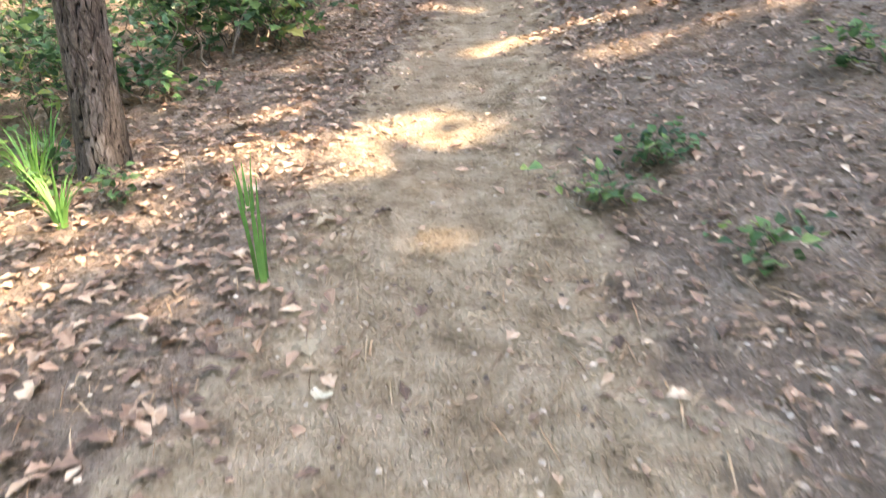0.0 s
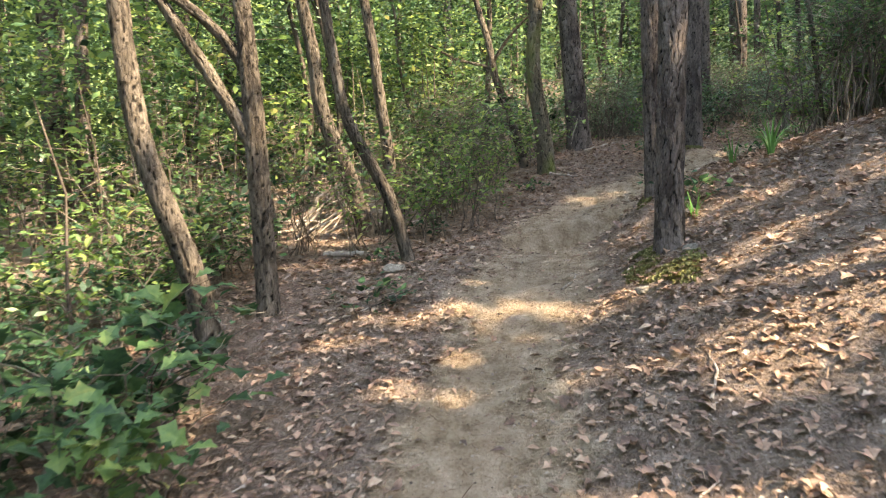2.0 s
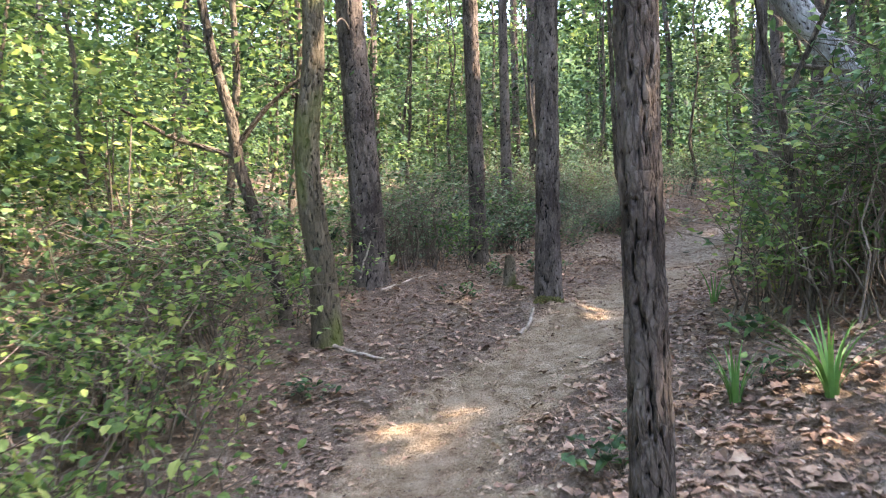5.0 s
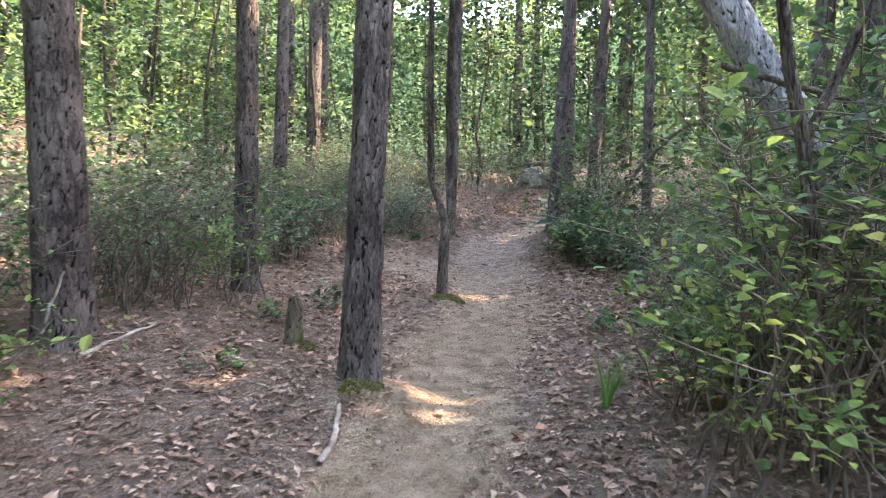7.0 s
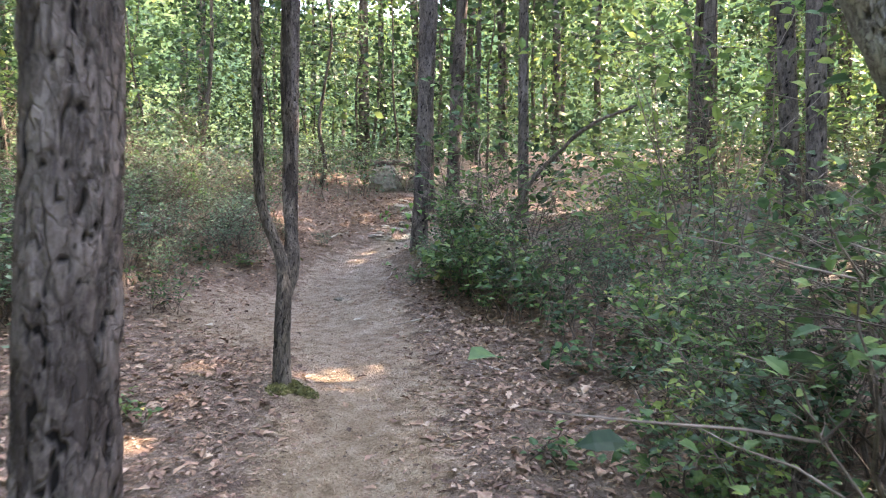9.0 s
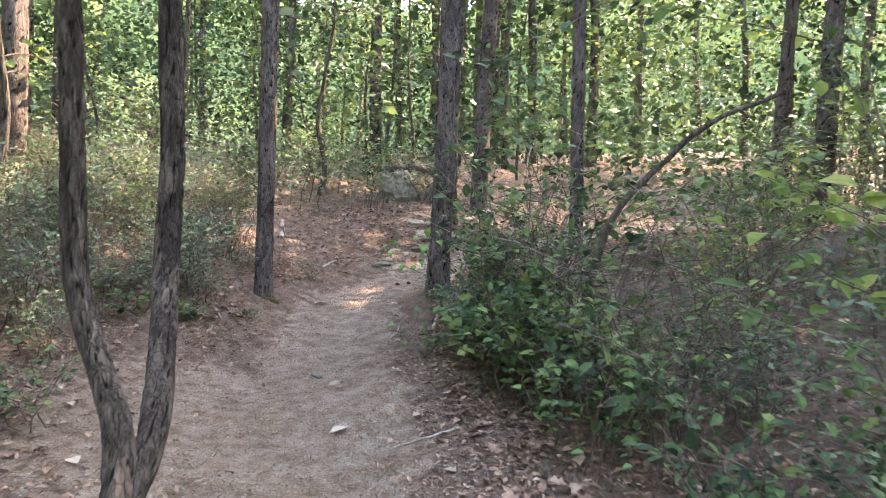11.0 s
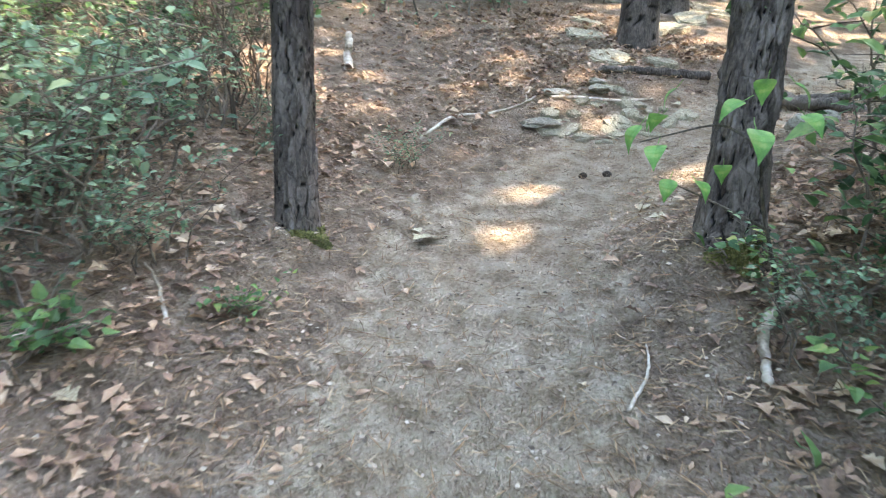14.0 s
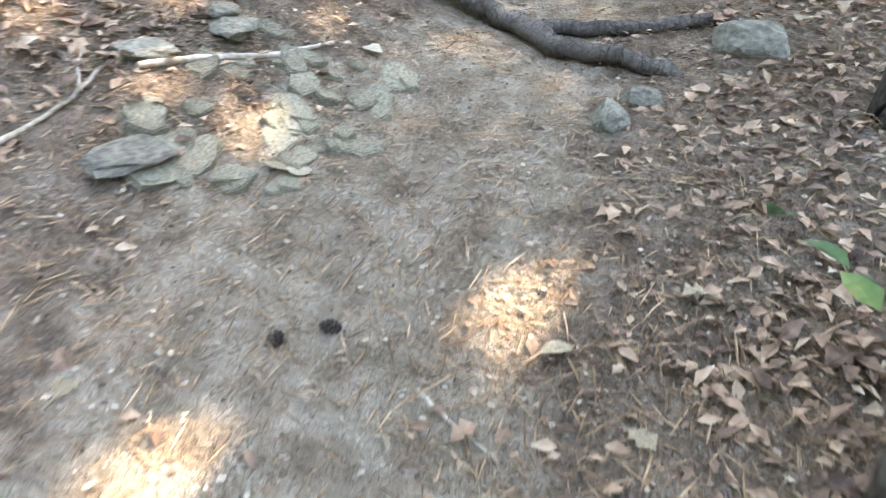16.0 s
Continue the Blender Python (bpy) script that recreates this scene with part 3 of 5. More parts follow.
# ---- trees ----
# places where the sun comes through the canopy: x, y, radius
FLECKS = [(-0.06, 6.44, 0.2), (0.2, 6.4, 0.2), (0.61, 6.46, 0.2), (0.51, 5.89, 0.16), (0.75, 5.95, 0.14), (0.38, 5.56, 0.18), (0.15, 5.6, 0.15), (1.55, 6.15, 0.3), (1.9, 6.0, 0.28), (2.2, 5.9, 0.25), (1.45, 5.25, 0.26), (1.75, 5.1, 0.28), (2.1, 4.95, 0.28), (1.2, 5.37, 0.22),
          (0.88, 4.51, 0.22), (0.59, 4.39, 0.2), (1.15, 4.5, 0.22), (1.5, 4.3, 0.22), (1.2, 3.8, 0.16), (1.8, 3.7, 0.2), (0.2, 4.42, 0.13), (-0.05, 4.36, 0.12), (-0.45, 4.35, 0.16), (1.44, 4.9, 0.16), (-0.55, 3.61, 0.11), (-0.38, 3.58, 0.09), (0.06, 2.79, 0.07), (-1.2, 2.59, 0.2), (-1.08, 2.19, 0.2),
          (-0.42, 2.5, 0.07), (2.4, 5.3, 0.35), (2.6, 6.2, 0.3), (3.91, 10.46, 0.4), (4.2, 10.62, 0.35), (3.66, 10.47, 0.28), (3.98, 11.0, 0.18), (6.35, 12.6, 0.3), (6.62, 12.6, 0.26), (6.9, 12.56, 0.24), (6.05, 13.3, 0.2), (4.98, 12.5, 0.22),
          (2.55, 11.9, 0.2), (3.3, 11.4, 0.18), (9.45, 15.85, 0.11), (9.6, 15.78, 0.1), (9.75, 15.7, 0.09), (10.4, 15.8, 0.09), (10.5, 15.72, 0.1), (10.6, 15.64, 0.09), (10.66, 15.95, 0.1), (10.8, 15.86, 0.09), (10.2, 15.82, 0.08), (10.3, 15.74, 0.08), (11.39, 15.26, 0.2), (9.2, 12.7, 0.12),
          (-1.5, 9.64, 0.35), (-0.9, 8.1, 0.3), (-1.3, 6.6, 0.4), (-0.3, 7.9, 0.35), (-0.5, 9.2, 0.5), (-3, 8, 1.6), (-2.5, 11, 1.5), (-5, 6, 2.0)]
# sunlit stretches of the trunks below the trail: x, y, z, radius
GLINTS = [(-0.84, 7.1, 2.35, 0.22), (-1.1, 7.1, 3.05, 0.2), (-0.1, 7.82, 2.2, 0.32), (-0.38, 7.82, 3.0, 0.34), (-0.43, 7.82, 3.5, 0.3),
          (-0.1, 9.25, 2.8, 0.4), (-0.15, 9.25, 3.5, 0.4), (-0.66, 9.25, 2.9, 0.36), (-0.75, 9.25, 3.6, 0.36), (-1.2, 6.5, 1.95, 0.3), (-1.36, 6.5, 2.5, 0.3),
          (5.0, 9.8, 2.9, 0.45), (3.69, 11.08, 3.15, 0.16), (3.1, 9.2, 3.6, 0.1), (1.7, 6.55, 2.8, 0.14), (1.9, 7.7, 3.0, 0.12)]
SUN_SLIDE = np.array([SUN_DIR.x, SUN_DIR.y]) / SUN_DIR.z


def carve(P):
    """Leaves that leave those gaps open."""
    S = np.array(SUN_DIR)
    keep = np.ones(len(P), bool)
    edge = 0.5 + 0.85 * np.random.RandomState(len(P)).rand(len(P))
    for x, y, z, rad in [(x, y, gz(x, y) + 0.3, rad) for x, y, rad in FLECKS] + GLINTS:
        d = P - np.array([x, y, z])
        off = np.linalg.norm(d - np.outer(d @ S, S), axis=1)
        keep &= off > rad * edge
    return keep


def crown(r, cx, cy, cz, rx, rz, n, size):
    """A loose crown: clumps of leaves round the ends of limbs, with gaps."""
    k = max(6, n // 60)
    c = rnd_dirs(r, k) * (r.rand(k, 1) ** 0.45) * np.array([rx, rx, rz]) + np.array([cx, cy, cz])
    own = r.randint(0, k, n)
    P = c[own] + r.normal(size=(n, 3)) * np.array([0.36, 0.36, 0.2]) * rx / 2.2
    P = P[carve(P)]
    n = len(P)
    return kites(P, rnd_dirs(r, n, 0.5), tilted_up(r, n, 0.7), size * (0.7 + 0.6 * r.rand(n)), 0.55), c


def pine(name, pts, label, seed, bark=M_PINE, plate=0.105, deep=0.011, crown_at=(8.5, 2.0, 1.6, 300), leaf=M_DARKGREEN, stubs=3, segs=76, fine_to=3.6, group="pines along the trail"):
    """pts: x, y, height above the ground, radius from the base up."""
    r = np.random.RandomState(seed)
    x0, y0 = pts[0][0], pts[0][1]
    z0 = gz(x0, y0)
    t = thing(name, x0, y0, z0, label, "tree", group)
    local = [(px - x0, py - y0, h, rad) for px, py, h, rad in pts]
    local[0] = (0, 0, -0.12, local[0][3])
    part("trunk", bark_mesh("trunk", bark, local, seed, segs, 0.022 if segs > 40 else 0.035, plate=plate, deep=deep, fine_to=fine_to), t)
    tx, ty, th, tr = local[-1]
    q = spline(local, 60)
    for k in range(stubs):
        h = 2.4 + 3.5 * r.rand()
        c = q[np.abs(q[:, 2] - h).argmin()]
        a = r.rand() * 6.28
        ln = 0.4 + 1.1 * r.rand()
        p = [(c[0] + math.cos(a) * ln * s, c[1] + math.sin(a) * ln * s, c[2] + ln * (0.25 * s - 0.35 * s * s) + 0.02 * r.normal()) for s in np.linspace(0, 1, 7)]
        part("branch", mesh_from("branch", *tube(p, np.linspace(0.015, 0.004, 7), 6, 0.3, k), bark), t)
    if crown_at:
        h, rx, rz, n = crown_at
        (V, F), cc = crown(r, x0 + tx, y0 + ty, z0 + h, rx, rz, n, 0.42)
        part("crown", mesh_from("crown", V - np.array([x0, y0, z0]), F, leaf, False), t, "sparse green crown")
        for c in cc[:5]:
            e = c - np.array([x0, y0, z0])
            b = np.array([tx, ty, min(th, max(e[2] - 0.8, 3.0))])
            part("limb", mesh_from("limb", *tube([b + (e - b) * s + np.array([0, 0, 0.25 * math.sin(s * 3.1)]) for s in np.linspace(0, 1, 6)], np.linspace(0.04, 0.008, 6), 6), bark), t)
    return t


def straight(x, y, r0, top=(0, 0), h=9.0, bow=0.0):
    """A nearly upright stem, its top moved by top, with a slight bow."""
    return [(x + top[0] * s + bow * math.sin(s * 3.14), y + top[1] * s, h * s, r0 * (1.12 if s == 0 else 1 - 0.45 * s)) for s in (0, 0.04, 0.15, 0.3, 0.5, 0.75, 1.0)]


pine("pine_tree", straight(1.64, 6.6, 0.08, (0.4, 0.2)), "slim pine with plated brown bark and a mossy foot", 11)
pine("pine_tree", straight(1.97, 7.74, 0.058, (-0.05, 0.05)), "slender pine with plated brown bark beside the trail", 12, plate=0.1, deep=0.011)
pine("pine_tree", straight(2.62, 12.45, 0.146, (-0.5, 0.35)), "stout pine with dark plated bark among undergrowth", 14)
pine("pine_tree", straight(4.1, 13.2, 0.095, (0.0, 0.2)), "grey pine with a yellow-leaved shrub at its foot", 16)
pine("pine_tree", straight(3.69, 11.08, 0.1, (0.15, -0.1)), "straight pine with grey plated bark and sunlit foot", 17, deep=0.013)
pine("pine_tree", straight(9.3, 16.35, 0.082, (0.25, 0.1)), "grey-barked pine on the leaf-covered bank", 18, plate=0.1, deep=0.011)
pine("pine_tree", straight(10.17, 14.94, 0.1, (1.25, 0.4)), "dark leaning pine with deeply furrowed bark beside the trail", 19, deep=0.015)
pine("pine_tree", straight(16.5, 21.3, 0.13, (0.2, 0.3), 11), "pale grey trunk beyond the log", 20, segs=20)
pine("pine_tree", straight(-1.44, 3.32, 0.095, (0.6, 0.1)), "pine with grey flaking bark above grass", 23)
pine("pine_tree", straight(13.2, 17.0, 0.15, (0.1, 0.1)), "dark double trunk behind shrubs", 24, segs=24)
pine("pine_tree", straight(14.8, 17.5, 0.14, (0.9, 0.1)), "dark leaning woodland trunk", 25, segs=24)
pine("pine_tree", straight(12.0, 14.4, 0.075, (0.1, 0.1)), "dark thin trunk among twiggy shrubs", 26, segs=24)
pine("pine_tree", straight(9.1, 19.9, 0.08, (0.1, 0.1)), "dark slim trunk above the undergrowth", 27, segs=24)
pine("pine_tree", straight(9.2, 21.4, 0.10, (0.1, 0.1)), "grey slim trunk above the undergrowth", 28, segs=24)
pine("pine_tree", straight(-2.8, 15.4, 0.14, (0.2, 0.1)), "pale grey pine down the bank", 29, segs=24)
pine("pine_tree", straight(8.0, 18.5, 0.12, (0.1, 0.1)), "hazy grey pine deeper in the wood", 30, segs=24)
pine("pine_tree", straight(6.3, 16.6, 0.09, (0.1, 0.1)), "grey pine deeper in the wood", 33, segs=24)
pine("leaning_pine", [(6.15, 8.9, 0, 0.13), (6.0, 9.05, 0.25, 0.12), (5.72, 9.38, 0.85, 0.11), (5.48, 9.62, 1.35, 0.105), (5.24, 9.86, 1.9, 0.1), (4.8, 10.3, 2.9, 0.085), (3.7, 11.4, 5.4, 0.05)],
     "leaning grey pine with scaly lichen-pale bark", 34, M_LICHEN, crown_at=(6.4, 1.2, 0.8, 200), plate=0.07, stubs=0)

# mossy, bent trunk
pine("mossy_tree", [(1.82, 10.94, 0, 0.105), (1.81, 10.94, 0.3, 0.092), (1.78, 10.94, 0.58, 0.088), (1.70, 10.94, 1.05, 0.084), (1.69, 10.94, 1.45, 0.082), (1.75, 10.94, 1.87, 0.078), (1.76, 10.94, 2.25, 0.074), (1.7, 11.1, 6.5, 0.045)],
     "crooked dark trunk covered with green moss", 21, M_MOSSY, 0.12, 0.009, (6.5, 1.8, 1.2, 500), M_GREEN, 2)


def stems(name, label, stem_list, bark, seed, leafy=(), leaf=M_GREEN, group=""):
    """A broadleaf tree of one or several bent stems; each stem: x, y, z, radius points."""
    x0, y0 = stem_list[0][0][0], stem_list[0][0][1]
    z0 = gz(x0, y0)
    t = thing(name, x0, y0, z0, label, "tree", group)
    for k, pts in enumerate(stem_list):
        loc = [(a - x0, b - y0, h - z0, rad) for a, b, h, rad in pts]
        if k == 0:
            loc[0] = (0, 0, -0.08, loc[0][3])
        part("trunk" if k == 0 else "stem", bark_mesh("stem", bark, loc, seed + k, 32, 0.025, 0.10, 0.007, 0.25 if k == 0 else 0.0), t)
    r = np.random.RandomState(seed)
    for (cx, cy, ch, rx, rz, n) in leafy:
        (V, F), cc = crown(r, cx, cy, z0 + ch, rx, rz, n, 0.2)
        part("crown", mesh_from("crown", V - np.array([x0, y0, z0]), F, leaf, False), t)
    return t


stems("forked_tree", "dark forked tree with rough bark below the trail",
      [[(-0.83, 7.1, 1.3, 0.07), (-0.83, 7.1, 1.85, 0.064), (-0.84, 7.1, 2.44, 0.062), (-0.85, 7.1, 2.87, 0.055), (-0.88, 7.1, 3.33, 0.05), (-1.0, 7.2, 6, 0.03)],
       [(-0.84, 7.1, 2.2, 0.04), (-0.87, 7.1, 2.4, 0.042), (-0.98, 7.1, 2.6, 0.04), (-1.13, 7.1, 2.88, 0.037), (-1.25, 7.1, 3.08, 0.035), (-1.9, 7.2, 4.2, 0.02)],
       [(-0.85, 7.1, 2.72, 0.035), (-0.88, 7.1, 2.86, 0.036), (-0.96, 7.1, 3.0, 0.034), (-1.12, 7.1, 3.18, 0.03), (-1.3, 7.1, 3.32, 0.028), (-2.0, 7.1, 4.0, 0.018)]], M_SMOOTH, 31, [(-1.3, 7.2, 4.9, 1.3, 0.7, 350)])
stems("crooked_tree", "crooked brown tree bending over the edge of the trail",
      [[(0.11, 7.82, 1.4, 0.05), (0.05, 7.82, 1.73, 0.045), (-0.02, 7.82, 2.0, 0.045), (-0.12, 7.82, 2.2, 0.046), (-0.32, 7.82, 2.59, 0.04), (-0.38, 7.82, 3.0, 0.037), (-0.45, 7.82, 3.58, 0.033), (-0.7, 7.9, 5.5, 0.02)]],
      M_SMOOTH, 41, [(-0.6, 7.9, 4.4, 1.2, 0.7, 300)])
stems("twin_stemmed_tree", "twin-stemmed tree with sunlit pale bark",
      [[(-0.24, 9.25, 1.5, 0.085), (-0.34, 9.25, 1.9, 0.078), (-0.45, 9.25, 2.27, 0.075), (-0.66, 9.25, 2.84, 0.068), (-0.7, 9.25, 3.36, 0.062), (-0.81, 9.25, 4.04, 0.055), (-1.0, 9.3, 6, 0.03)],
       [(-0.12, 9.25, 1.6, 0.06), (-0.03, 9.25, 2.04, 0.055), (-0.04, 9.25, 2.39, 0.052), (-0.09, 9.25, 2.83, 0.05), (-0.15, 9.25, 3.49, 0.047), (-0.23, 9.25, 4.05, 0.043), (-0.4, 9.3, 6, 0.025)]], M_SMOOTH, 45, [(-0.7, 9.4, 5, 1.3, 0.8, 300)])
stems("leaning_tree", "leaning trunk with sunlit peeling bark",
      [[(-1.02, 6.5, 1.3, 0.075), (-1.1, 6.5, 1.59, 0.07), (-1.21, 6.5, 1.93, 0.068), (-1.3, 6.5, 2.19, 0.064), (-1.36, 6.5, 2.49, 0.06), (-1.4, 6.5, 2.97, 0.055), (-1.5, 6.5, 5.5, 0.03)]], M_SMOOTH, 47, [(-1.5, 6.6, 4.8, 1.2, 0.7, 250)])
stems("gnarled_tree", "thin gnarled tree with dead side branches",
      [[(1.66, 11.5, 2.2, 0.06), (1.61, 11.53, 2.53, 0.055), (1.47, 11.62, 3.06, 0.05), (1.33, 11.71, 3.52, 0.045), (1.29, 11.74, 3.88, 0.04), (1.16, 11.82, 4.41, 0.032), (0.9, 12, 6, 0.02)],
       [(1.32, 11.72, 3.6, 0.025), (1.15, 11.75, 3.66, 0.02), (0.85, 11.8, 3.75, 0.014), (0.5, 11.8, 3.95, 0.006)],
       [(1.33, 11.71, 3.7, 0.022), (1.5, 11.65, 3.95, 0.016), (1.75, 11.6, 4.2, 0.01), (2.0, 11.5, 4.3, 0.004)]], M_SMOOTH, 55, [(1.2, 11.9, 4.2, 1.1, 0.6, 160)])
stems("forked_sapling", "slender forked sapling with flaking brown bark on the trail edge",
      [[(5.8, 12.72, 2.7, 0.052), (5.805, 12.73, 2.95, 0.046), (5.85, 12.76, 3.2, 0.042), (5.89, 12.8, 3.38, 0.032), (5.87, 12.9, 3.58, 0.03), (5.85, 12.97, 3.75, 0.03), (5.85, 12.98, 4.04, 0.029), (5.84, 12.98, 4.37, 0.027), (5.8, 13.0, 7, 0.014)],
       [(5.87, 12.76, 3.2, 0.032), (5.98, 12.8, 3.36, 0.034), (6.1, 12.96, 3.57, 0.034), (6.2, 13.1, 3.8, 0.034), (6.24, 13.13, 4.16, 0.034), (6.25, 13.17, 4.52, 0.033), (6.3, 13.2, 7, 0.016)]], M_SMOOTH, 51, [(5.85, 12.75, 4.8, 1.1, 0.7, 200)])

# ---- woods further off ----
wr = np.random.RandomState(77)


def far_tree_mesh(seed, h, r0):
    r = np.random.RandomState(seed)
    pts = [(0, 0, -0.3, r0 * 1.2)] + [(0.25 * s * r.normal(), 0.25 * s * r.normal(), h * s, r0 * (1 - 0.6 * s)) for s in (0.1, 0.3, 0.55, 0.8, 1)]
    trunk = bark_mesh("far_trunk", M_PINE, pts, seed, 18, 0.1, 0.3, 0.008, 0.25, 6)
    n, k = 900, 14
    c = np.stack([r.normal(size=k) * 1.2, r.normal(size=k) * 1.2, h * (0.5 + 0.55 * r.rand(k))], 1)
    P = c[r.randint(0, k, n)] + r.normal(size=(n, 3)) * np.array([0.5, 0.5, 0.3])
    return trunk, *kites(P, rnd_dirs(r, n, 0.5), tilted_up(r, n, 0.7), 0.36 * (0.7 + 0.6 * r.rand(n)), 0.55)


FAR = []
for k in range(6):
    tm, V, F = far_tree_mesh(200 + k, 8.0 + k, 0.07 + 0.014 * k)
    FAR.append((tm, mesh_from("far_crown", V, F, (M_GREEN, M_LIGHT, M_DARKGREEN)[k % 3], False), 0.77 * (8.0 + k)))


def far_tree(x, y, k, rz, sc):
    t = thing("tree", x, y, gz(x, y), "slim woodland tree with a green crown", "tree", "woodland trees", rz=rz)
    t.scale = (sc, sc, sc)
    part("trunk", FAR[k][0], t)
    part("crown", FAR[k][1], t)


placed = []
tries = 0
fleck_xy = np.array([(a, b) for a, b, c in FLECKS])
while len(placed) < 105 and tries < 6000:
    tries += 1
    x, y, k = wr.uniform(-18, 36), wr.uniform(-8, 40), wr.randint(0, 6)
    _, _, d, _ = land(x, y)
    near_fleck = min(np.hypot(*(fleck_xy - (np.array([x, y]) - SUN_SLIDE * FAR[k][2] * q)).T).min() for q in (0.6, 0.75, 0.9, 1.05, 1.2, 1.35))
    if abs(d[0]) < 6.0 or near_fleck < 2.0 or any((x - a) ** 2 + (y - b) ** 2 < 2.5 for a, b in placed):
        continue
    placed.append((x, y))
    far_tree(x, y, k, wr.uniform(0, 360), wr.uniform(0.85, 1.2))


def thin_tree_meshes(seed, h, r0):
    """A thin understorey tree: a wavering stem, a few side branches and sparse leaves from low down."""
    r = np.random.RandomState(seed)
    lean = r.normal(size=2) * 0.35
    pts = [(lean[0] * q + 0.06 * r.normal() * (q > 0), lean[1] * q + 0.06 * r.normal() * (q > 0), h * q - 0.1, r0 * (1.1 - 0.8 * q)) for q in (0, 0.08, 0.2, 0.35, 0.5, 0.7, 1)]
    trunk = bark_mesh("thin_trunk", M_SMOOTH, pts, seed, 12, 0.08, 0.14, 0.003, 0.2, 6)
    C = spline(pts, 40)
    tw, P = [], []
    for k in range(16):
        c = C[r.randint(9, 38)][:3]
        a, ln = r.rand() * 6.28, 0.35 + 0.7 * r.rand()
        line = [c + np.array([math.cos(a) * ln * q, math.sin(a) * ln * q, ln * (0.35 * q - 0.25 * q * q)]) + r.normal(size=3) * 0.02 * q for q in np.linspace(0, 1, 6)]
        tw.append(tube(line, np.linspace(0.4, 0.12, 6) * r0 * 0.6, 5, 0.2, k))
        for q in range(15):
            P.append(line[r.randint(2, 6)] + r.normal(size=3) * np.array([0.13, 0.13, 0.07]))
    n = len(P)
    V, F = leaves(np.array(P), rnd_dirs(r, n, 0.4), tilted_up(r, n, 0.45), 0.1 * (0.6 + 0.7 * r.rand(n)), "oval")
    return trunk, mesh_from("thin_branchwork", *join(tw), M_SMOOTH), mesh_from("thin_foliage", V, F, (M_GREEN, M_LIGHT, M_GREEN, M_BRUSH)[seed % 4], False)


THIN = [thin_tree_meshes(240 + k, 3.8 + 0.6 * k, 0.022 + 0.005 * k) for k in range(5)]
thin_placed = []
while len(thin_placed) < 105:
    x, y = wr.uniform(-7, 20), wr.uniform(3, 27)
    _, _, d, _ = land(x, y)
    d = d[0]
    if not (-12 < d < -2.6 or (5 < d < 11 and x > 6) or (3.0 < d < 6 and x > 11)) or any((x - a) ** 2 + (y - b) ** 2 < 0.7 for a, b in thin_placed):
        continue
    thin_placed.append((x, y))
    tm, bm_, fm = THIN[wr.randint(0, 5)]
    t = thing("thin_tree", x, y, gz(x, y), "thin understorey tree with sparse green leaves", "tree", "thin understorey trees", rz=wr.uniform(0, 360))
    t.scale = (1, 1, wr.uniform(0.85, 1.2))
    part("trunk", tm, t)
    tagged(part("branchwork", bm_, t), kind="stuff")
    tagged(part("foliage", fm, t), kind="stuff")


# tall trees added on the sunny side, whose crowns shade the trail
for k in range(26):
    i = 95 + 11 * k
    if i >= len(LINE):
        break
    hh = 7.5 + 2.5 * wr.rand()
    off = wr.uniform(-2.4, 1.6)
    x = LINE[i, 0] + SUN_SLIDE[0] * hh + _tan[i, 1] * off
    y = LINE[i, 1] + SUN_SLIDE[1] * hh - _tan[i, 0] * off
    pine("pine_tree", straight(x, y, 0.1, (0.2 * wr.normal(), 0.2 * wr.normal()), hh), "tall pine added off the trail, its dense crown there to cast shade", 400 + k, crown_at=(hh, 2.2, 1.1, 720), leaf=(M_DARKGREEN, M_GREEN)[k % 2], stubs=1, segs=20, fine_to=2.5, group="tall pines off the trail")

for k in range(6):                                         # and those added to shade the thicket beyond the middle stretch
    i = 258 + 9 * k
    hh = 7.5 + 2.5 * wr.rand()
    off = wr.uniform(1.4, 3.6)
    x = LINE[i, 0] + SUN_SLIDE[0] * hh + _tan[i, 1] * off
    y = LINE[i, 1] + SUN_SLIDE[1] * hh - _tan[i, 0] * off
    pine("pine_tree", straight(x, y, 0.1, (0.2 * wr.normal(), 0.2 * wr.normal()), hh), "tall pine added off the trail, its dense crown there to cast shade", 440 + k, crown_at=(hh, 2.2, 1.1, 720), leaf=(M_DARKGREEN, M_GREEN)[k % 2], stubs=1, segs=20, fine_to=2.5, group="tall pines off the trail")

